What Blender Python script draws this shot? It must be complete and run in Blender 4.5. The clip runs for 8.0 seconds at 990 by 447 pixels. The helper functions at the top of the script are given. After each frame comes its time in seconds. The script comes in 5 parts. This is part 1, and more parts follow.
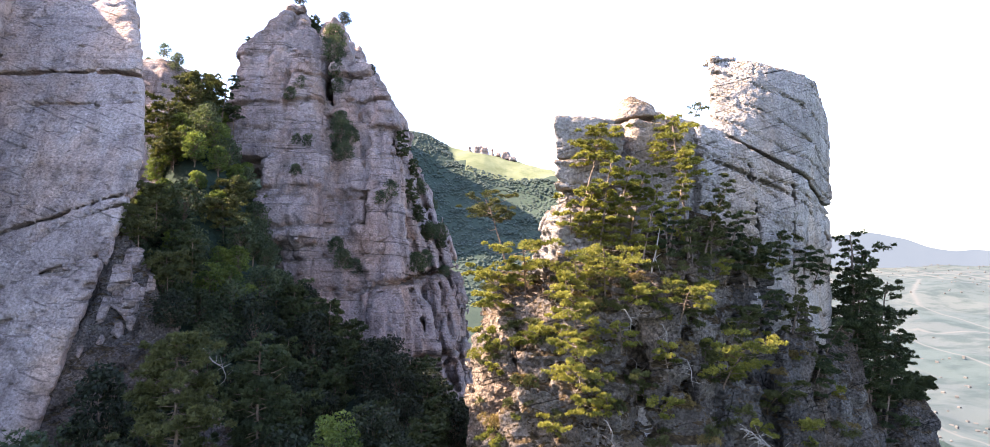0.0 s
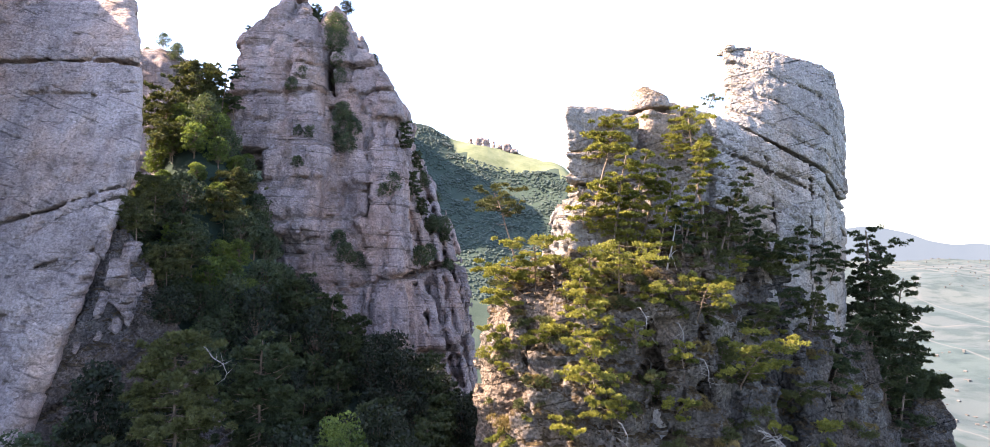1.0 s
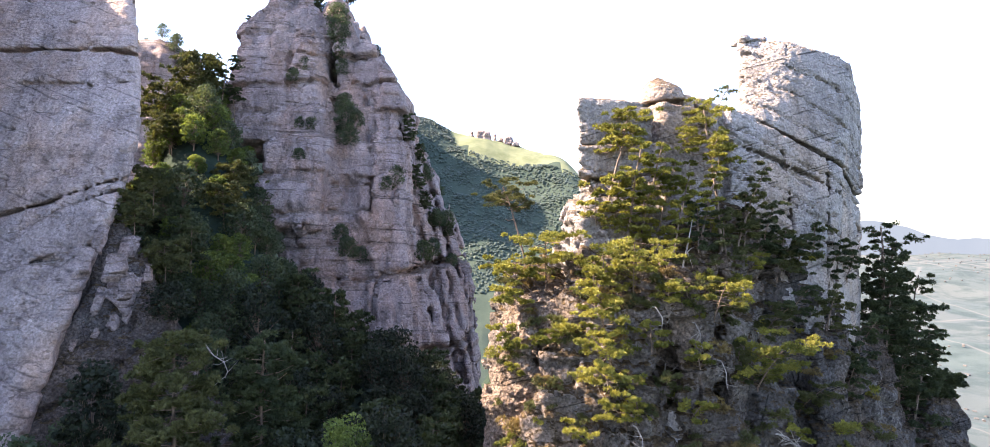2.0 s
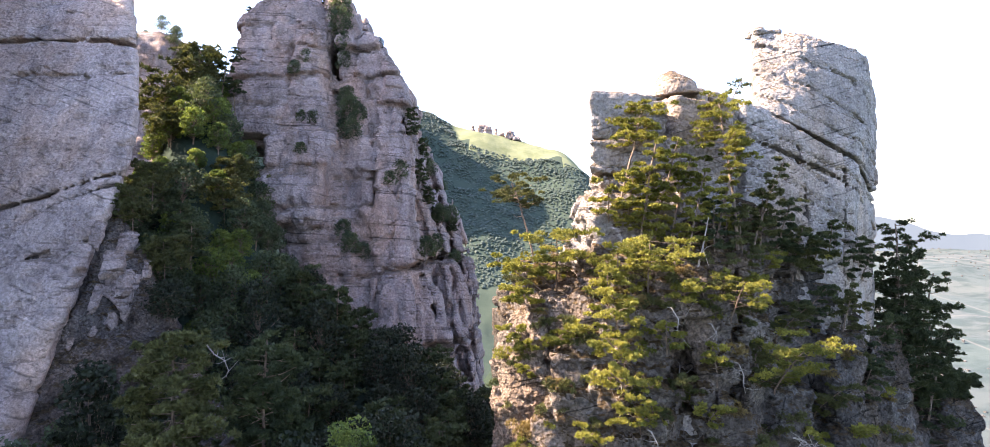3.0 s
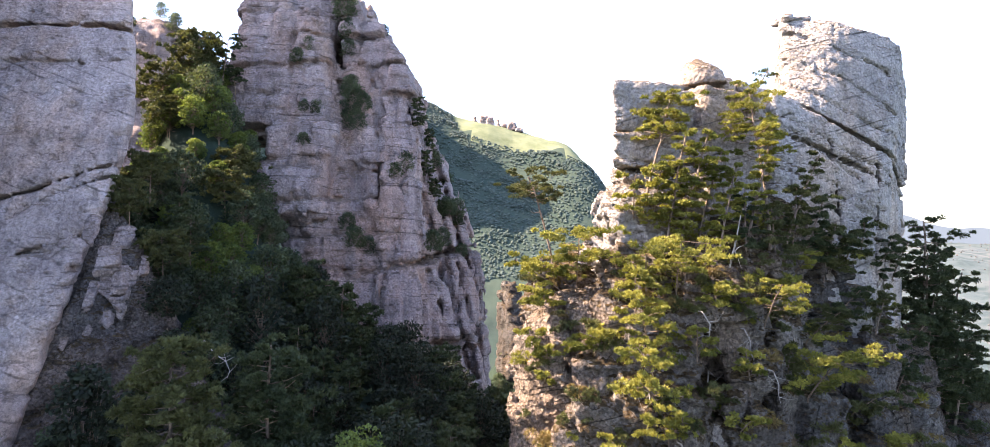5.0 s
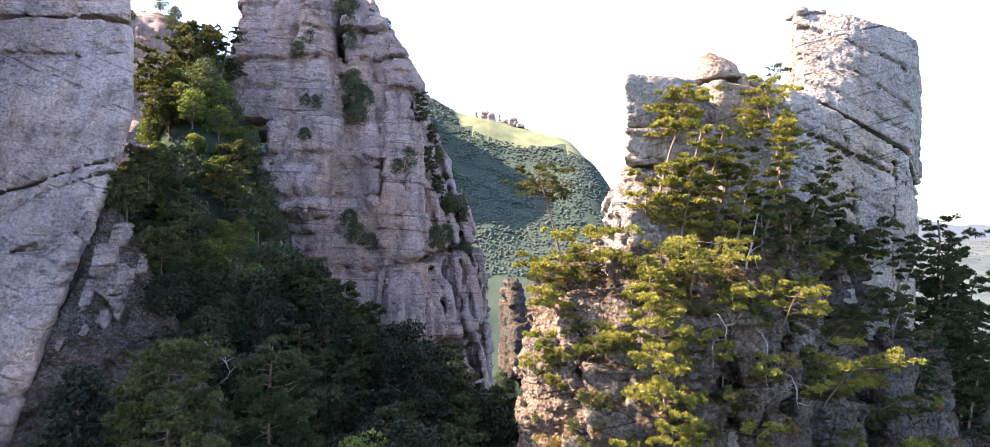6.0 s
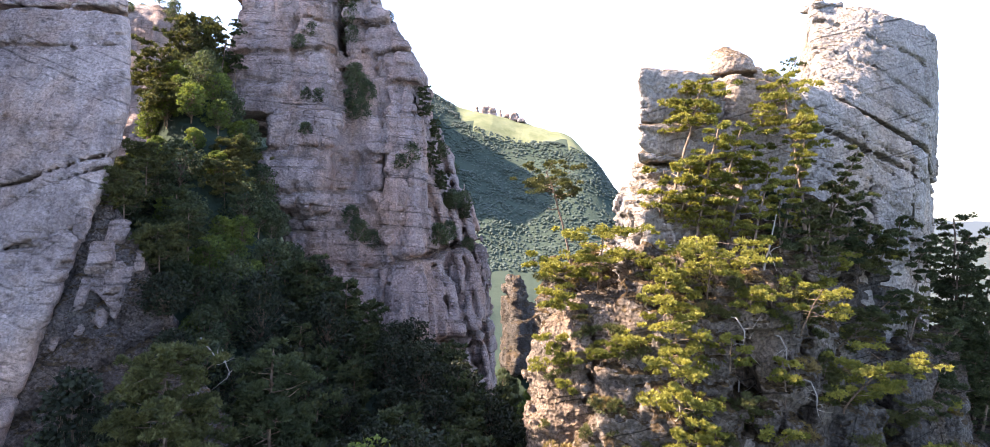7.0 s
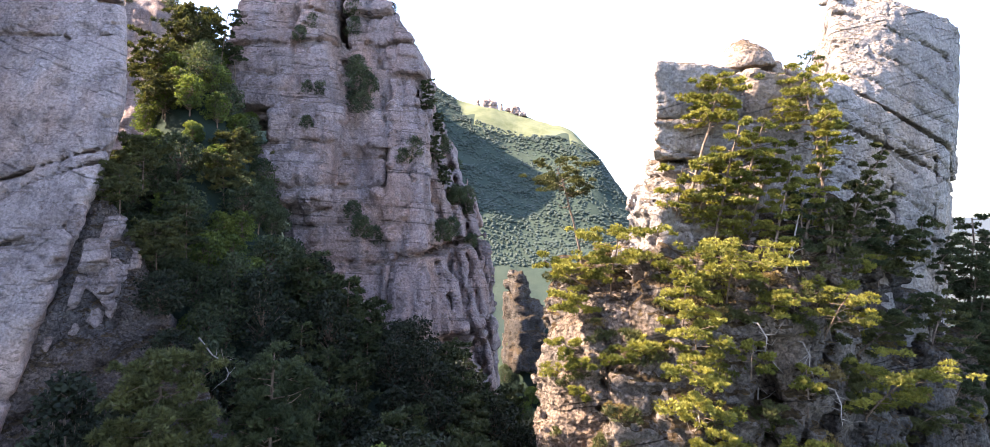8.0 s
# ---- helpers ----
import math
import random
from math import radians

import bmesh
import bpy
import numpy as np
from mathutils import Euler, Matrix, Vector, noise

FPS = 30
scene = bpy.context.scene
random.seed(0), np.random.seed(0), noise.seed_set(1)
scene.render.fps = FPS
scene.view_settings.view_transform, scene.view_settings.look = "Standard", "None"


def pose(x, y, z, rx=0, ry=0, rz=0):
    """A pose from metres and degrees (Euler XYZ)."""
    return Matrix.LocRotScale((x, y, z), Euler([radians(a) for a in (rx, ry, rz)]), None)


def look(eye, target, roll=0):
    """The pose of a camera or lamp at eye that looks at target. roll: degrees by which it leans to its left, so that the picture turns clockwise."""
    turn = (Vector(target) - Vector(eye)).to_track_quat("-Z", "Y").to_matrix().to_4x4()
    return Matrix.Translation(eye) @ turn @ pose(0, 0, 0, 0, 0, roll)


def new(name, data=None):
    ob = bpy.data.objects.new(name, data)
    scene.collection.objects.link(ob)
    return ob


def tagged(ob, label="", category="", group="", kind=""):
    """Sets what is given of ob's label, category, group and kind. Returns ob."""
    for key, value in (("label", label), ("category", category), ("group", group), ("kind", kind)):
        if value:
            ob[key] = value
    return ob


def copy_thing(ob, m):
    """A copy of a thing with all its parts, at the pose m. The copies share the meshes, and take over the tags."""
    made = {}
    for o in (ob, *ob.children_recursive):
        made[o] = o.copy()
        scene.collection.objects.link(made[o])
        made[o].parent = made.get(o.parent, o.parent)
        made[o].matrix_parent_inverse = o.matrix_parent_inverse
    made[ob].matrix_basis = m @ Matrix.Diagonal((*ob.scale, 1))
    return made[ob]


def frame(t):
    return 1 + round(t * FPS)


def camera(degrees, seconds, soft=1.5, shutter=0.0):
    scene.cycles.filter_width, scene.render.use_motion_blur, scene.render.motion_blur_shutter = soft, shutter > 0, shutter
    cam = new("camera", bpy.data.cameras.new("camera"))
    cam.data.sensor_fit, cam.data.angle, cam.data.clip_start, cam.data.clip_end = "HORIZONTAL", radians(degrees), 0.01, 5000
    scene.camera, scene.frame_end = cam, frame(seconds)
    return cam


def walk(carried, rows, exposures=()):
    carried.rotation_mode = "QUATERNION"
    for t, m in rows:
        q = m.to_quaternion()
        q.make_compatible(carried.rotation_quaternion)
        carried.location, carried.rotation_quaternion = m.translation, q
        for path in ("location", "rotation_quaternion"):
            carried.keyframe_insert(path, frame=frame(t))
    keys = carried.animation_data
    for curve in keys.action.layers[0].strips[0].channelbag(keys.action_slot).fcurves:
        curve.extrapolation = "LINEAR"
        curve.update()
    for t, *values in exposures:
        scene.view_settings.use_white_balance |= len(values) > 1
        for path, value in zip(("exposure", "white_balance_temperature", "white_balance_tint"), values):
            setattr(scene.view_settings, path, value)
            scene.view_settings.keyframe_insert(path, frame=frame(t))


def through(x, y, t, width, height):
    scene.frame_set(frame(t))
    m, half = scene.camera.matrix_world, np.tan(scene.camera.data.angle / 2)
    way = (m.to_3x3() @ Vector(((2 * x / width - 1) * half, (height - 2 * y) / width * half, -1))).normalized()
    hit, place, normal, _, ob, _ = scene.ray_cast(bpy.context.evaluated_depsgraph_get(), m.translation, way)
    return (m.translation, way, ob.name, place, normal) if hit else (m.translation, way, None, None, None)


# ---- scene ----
cam = camera(78.04, 8.0, soft=0.5)
# seconds, x, y, z, yaw, pitch, roll
PATH = [
    (0.0, 0.000, 0.000, 60.000, 0.000, 2.500, 0.000),
    (0.5, -0.428, 1.019, 60.142, 0.027, 2.136, 0.091),
    (1.0, -0.856, 1.995, 60.281, 0.042, 1.781, 0.175),
    (1.5, -1.279, 2.929, 60.416, 0.050, 1.446, 0.256),
    (2.0, -1.696, 3.823, 60.549, 0.054, 1.138, 0.333),
    (2.5, -2.102, 4.680, 60.677, 0.056, 0.860, 0.407),
    (3.0, -2.495, 5.504, 60.802, 0.058, 0.609, 0.481),
    (3.5, -2.874, 6.298, 60.923, 0.061, 0.384, 0.553),
    (4.0, -3.237, 7.070, 61.041, 0.065, 0.177, 0.625),
    (4.5, -3.586, 7.827, 61.155, 0.070, -0.018, 0.697),
    (5.0, -3.921, 8.576, 61.268, 0.077, -0.209, 0.771),
    (5.5, -4.246, 9.329, 61.381, 0.083, -0.404, 0.847),
    (6.0, -4.567, 10.096, 61.498, 0.088, -0.611, 0.929),
    (6.5, -4.890, 10.891, 61.623, 0.090, -0.837, 1.019),
    (7.0, -5.225, 11.727, 61.761, 0.088, -1.087, 1.120),
    (7.5, -5.585, 12.622, 61.920, 0.079, -1.365, 1.236),
    (8.0, -5.983, 13.592, 62.109, 0.062, -1.671, 1.373),
]


def heading(eye, yaw, pitch, roll):
    """The pose of a camera from its eye and its yaw, pitch and roll in degrees."""
    y, p = radians(yaw), radians(pitch)
    ahead = Vector((-math.sin(y) * math.cos(p), math.cos(y) * math.cos(p), math.sin(p)))
    return look(eye, Vector(eye) + ahead, roll)


walk(cam, [(t, heading((x, y, z), yaw, pitch, roll)) for t, x, y, z, yaw, pitch, roll in PATH],
     [(0.0, 2.58, 6350, 23), (8.0, 2.58, 6350, 23)])

# ---- light ----
SUN_AZIMUTH, SUN_HEIGHT = 86.0, 42.0   # degrees to the left of +y, degrees above the horizon
world = bpy.data.worlds.new("sky")
scene.world = world
world.use_nodes = True
wn = world.node_tree.nodes
sky = wn.new("ShaderNodeTexSky")
sky.sky_type, sky.sun_disc = "NISHITA", False
sky.sun_elevation, sky.sun_rotation = radians(SUN_HEIGHT), radians(-SUN_AZIMUTH)
sky.air_density, sky.dust_density, sky.ozone_density = 1.0, 1.3, 1.0
wn["Background"].inputs["Strength"].default_value = 0.125
world.node_tree.links.new(sky.outputs["Color"], wn["Background"].inputs["Color"])

sun = new("sun", bpy.data.lights.new("sun", "SUN"))
sun.data.energy, sun.data.angle, sun.data.color = 5.0, radians(0.6), (1.0, 0.84, 0.61)
a, e = radians(SUN_AZIMUTH), radians(SUN_HEIGHT)
TO_SUN = Vector((-math.sin(a) * math.cos(e), math.cos(a) * math.cos(e), math.sin(e)))
sun.matrix_world = look(TO_SUN * 300, (0, 0, 0))


# ---- materials ----
class Mat:
    """A small builder of node materials."""

    def __init__(self, name, rough=0.9, spec=0.2):
        self.m = bpy.data.materials.new(name)
        self.m.use_nodes = True
        self.n, self.l = self.m.node_tree.nodes, self.m.node_tree.links
        self.b = self.n["Principled BSDF"]
        self.b.inputs["Roughness"].default_value = rough
        self.b.inputs["Specular IOR Level"].default_value = spec
        self.pos = self.n.new("ShaderNodeNewGeometry").outputs["Position"]

    def link(self, a, b):
        self.l.new(a, b)

    def mapped(self, scale, turn=(0, 0, 0), src=None):
        k = self.n.new("ShaderNodeMapping")
        k.inputs["Scale"].default_value = scale
        k.inputs["Rotation"].default_value = [radians(v) for v in turn]
        self.link(src or self.pos, k.inputs["Vector"])
        return k.outputs["Vector"]

    def noise(self, scale, detail=4.0, rough=0.55, vec=None, distort=0.0):
        k = self.n.new("ShaderNodeTexNoise")
        k.inputs["Scale"].default_value, k.inputs["Detail"].default_value = scale, detail
        k.inputs["Roughness"].default_value, k.inputs["Distortion"].default_value = rough, distort
        self.link(vec or self.pos, k.inputs["Vector"])
        return k.outputs["Fac"]

    def cells(self, scale, vec=None, feature="F1", out="Distance"):
        k = self.n.new("ShaderNodeTexVoronoi")
        k.feature = feature
        k.inputs["Scale"].default_value = scale
        self.link(vec or self.pos, k.inputs["Vector"])
        return k.outputs[out]

    def n_colour(self, scale):
        k = self.n.new("ShaderNodeTexNoise")
        k.inputs["Scale"].default_value = scale
        k.inputs["Detail"].default_value = 5.0
        self.link(self.pos, k.inputs["Vector"])
        v = self.n.new("ShaderNodeVectorMath")
        v.operation = "SCALE"
        v.inputs["Scale"].default_value = 9.0
        self.link(k.outputs["Color"], v.inputs[0])
        return v.outputs[0]

    def ramp(self, fac, *stops):
        k = self.n.new("ShaderNodeValToRGB")
        e = k.color_ramp.elements
        while len(e) < len(stops):
            e.new(0.5)
        for el, (p, c) in zip(e, stops):
            el.position = p
            el.color = (c, c, c, 1) if isinstance(c, (int, float)) else (*c, 1)
        self.link(fac, k.inputs["Fac"])
        return k.outputs["Color"]

    def mix(self, fac, a, b, mode="MIX"):
        k = self.n.new("ShaderNodeMix")
        k.data_type, k.blend_type = "RGBA", mode
        for socket, v in ((k.inputs[0], fac), (k.inputs[6], a), (k.inputs[7], b)):
            if isinstance(v, (int, float)):
                socket.default_value = v
            elif isinstance(v, tuple):
                socket.default_value = (*v, 1)
            else:
                self.link(v, socket)
        return k.outputs[2]

    def math(self, op, a, b=0.0):
        k = self.n.new("ShaderNodeMath")
        k.operation = op
        for socket, v in zip(k.inputs, (a, b)):
            if isinstance(v, (int, float)):
                socket.default_value = v
            else:
                self.link(v, socket)
        return k.outputs[0]

    def bump(self, height, dist, strength=1.0, after=None):
        k = self.n.new("ShaderNodeBump")
        k.inputs["Strength"].default_value, k.inputs["Distance"].default_value = strength, dist
        self.link(height, k.inputs["Height"])
        if after:
            self.link(after, k.inputs["Normal"])
        return k.outputs["Normal"]

    def done(self, colour=None, normal=None, rough=None):
        for v, key in ((colour, "Base Color"), (normal, "Normal"), (rough, "Roughness")):
            if isinstance(v, tuple):
                self.b.inputs[key].default_value = (*v, 1)
            elif v is not None:
                self.link(v, self.b.inputs[key])
        return self.m

    def up(self):
        """How far the true surface faces upwards."""
        k = self.n.new("ShaderNodeSeparateXYZ")
        self.link(self.n["Geometry"].outputs["True Normal"], k.inputs[0])
        return k.outputs["Z"]


def rock_material(name, dark, mid, light, tilt=(0, 0, 0), pebble=1.0, moss=0.0, soil=0.52, crack=1.0, lined=0.7, rug=1.0, jointed=0.5):
    m = Mat(name, 0.92, 0.15)
    broad = m.noise(0.09, 5, 0.6)
    col = m.ramp(broad, (0.3, dark), (0.52, mid), (0.75, light))
    beds = m.noise(1.0, 6, 0.62, m.mapped((0.05, 0.05, 0.7), tilt), 0.4)
    col = m.mix(0.55, col, m.ramp(beds, (0.3, 0.45), (0.5, 0.85), (0.72, 1.0)), "MULTIPLY")
    streak = m.noise(1.0, 5, 0.6, m.mapped((0.55, 0.55, 0.045)))
    col = m.mix(0.6, col, m.ramp(streak, (0.36, 0.5), (0.52, 1.0)), "MULTIPLY")
    grain = m.noise(4.6, 9, 0.78)
    col = m.mix(0.4 + 0.45 * rug, col, m.ramp(grain, (0.36, 0.28), (0.5, 0.95), (0.64, 1.45)), "MULTIPLY")
    peb = m.cells(3.2 * pebble, out="Color")
    grey = m.ramp(peb, (0.0, 0.45), (0.5, 0.9), (0.9, 1.1), (0.97, 1.7))
    col = m.mix(0.2 + 0.4 * rug, col, grey, "MULTIPLY")
    warm = m.ramp(m.noise(0.12, 4, 0.6, m.mapped((1, 1, 0.5))), (0.46, 0.0), (0.64, 0.8))
    col = m.mix(warm, col, m.mix(1.0, col, (1.18, 0.98, 0.80), "MULTIPLY"))
    lichen = m.ramp(m.noise(0.8, 6, 0.7), (0.6, 0.0), (0.7, 0.6))
    col = m.mix(lichen, col, m.mix(0.5, col, (0.30, 0.29, 0.22)))
    if moss:
        flat = m.ramp(m.math("ADD", m.up(), m.math("MULTIPLY", m.math("SUBTRACT", m.noise(2.4, 8, 0.82), 0.5), 2.0)), (soil, 0.0), (soil + 0.16, moss))
        col = m.mix(flat, col, m.ramp(m.noise(3.0, 4), (0.3, (0.035, 0.023, 0.013)), (0.55, (0.09, 0.06, 0.03)), (0.75, (0.19, 0.135, 0.06))))
    # cracks along tilted beds, broken off here and there, and a few joints across them
    wobble = m.mix(0.045, m.pos, m.n_colour(0.35), "ADD")
    laid = m.mapped((1, 1, 1), tilt, wobble)
    split = m.n.new("ShaderNodeSeparateXYZ")
    m.link(laid, split.inputs[0])
    sway = m.math("MULTIPLY", m.noise(0.06, 3, 0.5), 0.45)

    def beds_at(every, width, low, high, seed):
        s = m.math("ADD", m.math("MULTIPLY", split.outputs["Z"], crack / every), m.math("ADD", sway, seed))
        line = m.ramp(m.math("PINGPONG", s, 0.5), (0.0, 0.0), (width, 1.0))
        shown = m.noise(1.0, 4, 0.6, m.mapped((0.08, 0.08, 0.8), tilt, m.pos))
        return m.mix(m.ramp(shown, (low, 0.0), (high, 1.0)), line, (1.0, 1.0, 1.0))

    joints = m.cells(1.0, m.mapped((0.30 * crack, 0.30 * crack, 0.22 * crack), tilt, wobble), "DISTANCE_TO_EDGE")
    gone = m.ramp(m.noise(0.24, 4, 0.6), (jointed - 0.1, 0.0), (jointed, 1.0))
    deep = m.mix(1.0, beds_at(2.6, 0.035, 0.44, 0.54, 0.0), m.mix(gone, m.ramp(joints, (0.0, 0.0), (0.028, 1.0)), (1.0, 1.0, 1.0)), "MULTIPLY")
    thin = beds_at(0.75, 0.09, 0.40, 0.50, 0.37)
    pits = m.cells(0.42, m.mapped((0.8, 0.8, 1.5), tilt, wobble))
    thin = m.mix(1.0, thin, m.ramp(pits, (0.06, 0.1), (0.17, 1.0)), "MULTIPLY")
    col = m.mix(lined, col, m.mix(1.0, deep, thin, "MULTIPLY"), "MULTIPLY")
    normal = m.bump(deep, 0.6, 1.0 * lined)
    normal = m.bump(thin, 0.25, 0.9 * lined, normal)
    normal = m.bump(m.noise(1.5, 9, 0.76), 0.6 * rug, 1.0, normal)
    normal = m.bump(m.cells(2.6 * pebble), 0.3 * rug, 1.0, normal)
    normal = m.bump(m.noise(7.0, 4, 0.7), 0.05, 0.7, normal)
    return m.done(col, normal)


def leaf_material(name, dark, light, through=0.35, vary=0.7):
    m = Mat(name, 0.6, 0.25)
    per = m.n.new("ShaderNodeNewGeometry").outputs["Random Per Island"]
    col = m.mix(m.ramp(m.noise(0.45, 3), (0.35, 0.0), (0.65, 1.0)), dark, light)
    col = m.mix(vary, col, m.ramp(per, (0.0, 0.55), (1.0, 1.35)), "MULTIPLY")
    back = m.n.new("ShaderNodeBsdfTranslucent")
    m.link(m.mix(1.0, col, (1.0, 1.0, 0.5), "MULTIPLY"), back.inputs["Color"])
    blend = m.n.new("ShaderNodeMixShader")
    blend.inputs[0].default_value = through
    m.link(m.b.outputs[0], blend.inputs[1])
    m.link(back.outputs[0], blend.inputs[2])
    m.link(blend.outputs[0], m.n["Material Output"].inputs["Surface"])
    return m.done(col)


def bark_material(name, dark, light):
    m = Mat(name, 0.9, 0.15)
    col = m.ramp(m.noise(1.0, 6, 0.65, m.mapped((7, 7, 1.6))), (0.35, dark), (0.68, light))
    return m.done(col, m.bump(m.noise(1.0, 5, 0.6, m.mapped((14, 14, 3))), 0.04))


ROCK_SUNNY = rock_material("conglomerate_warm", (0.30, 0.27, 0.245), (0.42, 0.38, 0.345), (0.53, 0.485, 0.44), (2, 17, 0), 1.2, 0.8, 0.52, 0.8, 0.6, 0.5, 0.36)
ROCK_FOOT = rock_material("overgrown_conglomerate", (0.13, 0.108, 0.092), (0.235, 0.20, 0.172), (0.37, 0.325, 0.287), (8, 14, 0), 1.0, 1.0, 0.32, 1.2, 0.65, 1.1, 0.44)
# A darker copy of the massif's rock, with the shade put into its colour.
ROCK_APRON = rock_material("shaded_conglomerate", (0.085, 0.075, 0.068), (0.16, 0.145, 0.133), (0.29, 0.27, 0.25), (8, 14, 0), 1.0, 0.8, 0.5, 1.2, 0.85, 1.2, 0.5)
ROCK_NOSE = rock_material("conglomerate_boulder", (0.225, 0.18, 0.145), (0.34, 0.278, 0.226), (0.455, 0.38, 0.314), (8, 14, 0), 1.3, 0.9, 0.8, 1.0, 0.8, 1.2, 0.42)
# The rib's colour is darkened to stand for the weak skylight in the gorge.
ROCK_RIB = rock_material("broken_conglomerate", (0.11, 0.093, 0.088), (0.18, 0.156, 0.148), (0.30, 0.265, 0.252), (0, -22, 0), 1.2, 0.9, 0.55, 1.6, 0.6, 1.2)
ROCK_GREY = rock_material("conglomerate_grey", (0.27, 0.21, 0.195), (0.37, 0.30, 0.282), (0.46, 0.385, 0.36), (4, -3, 0), 0.8, 0.55, 0.52, 0.45, 0.55, 0.55, 0.40)
ROCK_CLIFF = rock_material("conglomerate_cliff", (0.37, 0.298, 0.275), (0.485, 0.40, 0.372), (0.56, 0.475, 0.442), (0, -22, 0), 0.9, 0.5, 0.6, 0.5, 0.5, 0.45, 0.42)
# NEEDLE has the pines' sunlight in its colour, NEEDLE_DARK their shade.
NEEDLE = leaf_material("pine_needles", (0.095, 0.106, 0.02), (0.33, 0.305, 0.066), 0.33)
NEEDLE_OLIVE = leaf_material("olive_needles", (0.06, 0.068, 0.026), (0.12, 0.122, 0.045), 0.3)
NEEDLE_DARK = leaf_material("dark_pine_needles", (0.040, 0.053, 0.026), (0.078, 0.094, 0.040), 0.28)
# The gorge's deep shadow is painted into these nearly black leaves.
LEAF = leaf_material("shaded_broad_leaves", (0.016, 0.022, 0.012), (0.034, 0.042, 0.021), 0.25)
# Paler than LEAF: haze high in the gorge goes into this green.
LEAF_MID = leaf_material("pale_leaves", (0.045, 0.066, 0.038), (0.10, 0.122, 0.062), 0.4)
# Fresh green, brightened so that patches of sun lie in the leaf colour.
LEAF_BRIGHT = leaf_material("sunlit_fresh_leaves", (0.065, 0.10, 0.03), (0.20, 0.245, 0.06), 0.45)
DRY = leaf_material("dry_grass", (0.14, 0.10, 0.04), (0.26, 0.19, 0.08), 0.3)
BARK = bark_material("pine_bark", (0.10, 0.072, 0.055), (0.31, 0.23, 0.17))
BARK_PALE = bark_material("dead_wood", (0.20, 0.175, 0.15), (0.46, 0.41, 0.36))


def ground_material():
    m = Mat("ground", 0.95, 0.1)
    x = m.n.new("ShaderNodeSeparateXYZ")
    m.link(m.pos, x.inputs[0])
    woods = m.ramp(m.noise(0.02, 8, 0.65), (0.35, (0.018, 0.03, 0.022)), (0.6, (0.03, 0.045, 0.03)))
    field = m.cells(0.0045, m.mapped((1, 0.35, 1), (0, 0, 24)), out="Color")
    # The fields' bluish tint stands for the haze over the valley.
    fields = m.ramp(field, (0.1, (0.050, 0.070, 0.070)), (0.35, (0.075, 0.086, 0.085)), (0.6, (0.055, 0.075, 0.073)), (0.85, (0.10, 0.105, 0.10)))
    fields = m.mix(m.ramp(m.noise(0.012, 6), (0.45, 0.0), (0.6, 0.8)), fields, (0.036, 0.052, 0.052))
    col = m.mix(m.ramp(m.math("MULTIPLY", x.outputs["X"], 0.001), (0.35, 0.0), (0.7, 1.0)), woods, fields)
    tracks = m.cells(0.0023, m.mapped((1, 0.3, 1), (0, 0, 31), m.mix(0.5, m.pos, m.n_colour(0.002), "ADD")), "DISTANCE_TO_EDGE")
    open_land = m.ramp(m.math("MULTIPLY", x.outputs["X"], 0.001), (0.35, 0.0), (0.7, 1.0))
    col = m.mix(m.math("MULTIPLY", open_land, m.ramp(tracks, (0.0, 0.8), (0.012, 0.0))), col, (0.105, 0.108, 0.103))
    return m.done(col, m.bump(m.noise(0.5, 6, 0.7), 0.5))


def meadow_material():
    m = Mat("hill_ground", 0.95, 0.1)
    grass = m.ramp(m.noise(0.05, 8, 0.7), (0.35, (0.10, 0.118, 0.06)), (0.62, (0.17, 0.185, 0.105)))
    return m.done(grass, m.bump(m.noise(0.3, 6, 0.7), 0.8))


def hill_material():
    m = Mat("hill_wood_ground", 0.95, 0.1)
    col = m.ramp(m.noise(0.03, 8, 0.7), (0.35, (0.034, 0.052, 0.040)), (0.62, (0.047, 0.064, 0.047)))
    return m.done(col, m.bump(m.noise(0.2, 6, 0.7), 0.6))


# Haze over the far mountains is put in as a bluish glow.
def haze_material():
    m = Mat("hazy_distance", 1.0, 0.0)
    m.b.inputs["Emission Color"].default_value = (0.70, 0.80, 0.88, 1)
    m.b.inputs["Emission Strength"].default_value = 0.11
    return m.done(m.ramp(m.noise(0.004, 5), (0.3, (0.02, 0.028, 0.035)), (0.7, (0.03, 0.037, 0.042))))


PLASTER = Mat("pale_plaster", 0.9).done((0.09, 0.088, 0.083))
GROUND, MEADOW, HILLWOOD, HAZE = ground_material(), meadow_material(), hill_material(), haze_material()
FAR_LEAF = leaf_material("far_leaves", (0.036, 0.054, 0.042), (0.046, 0.064, 0.048), 0.0, 0.08)

# ---- noise on arrays of points ----
rng = np.random.default_rng(7)
LATTICE = rng.random((32, 32, 32), dtype=np.float32) * 2 - 1
JITTER = rng.random((32, 32, 32, 4), dtype=np.float32)


def lattice_noise(p):
    """Smooth noise from -1 to 1 at points (n, 3)."""
    i = np.floor(p).astype(np.int32)
    f = (p - i).astype(np.float32)
    f = f * f * (3 - 2 * f)
    a, b = i & 31, (i + 1) & 31
    out = 0
    for bx, ix in ((0, a[:, 0]), (1, b[:, 0])):
        wx = f[:, 0] if bx else 1 - f[:, 0]
        for by, iy in ((0, a[:, 1]), (1, b[:, 1])):
            wy = wx * (f[:, 1] if by else 1 - f[:, 1])
            out = out + wy * (LATTICE[ix, iy, a[:, 2]] * (1 - f[:, 2]) + LATTICE[ix, iy, b[:, 2]] * f[:, 2])
    return out


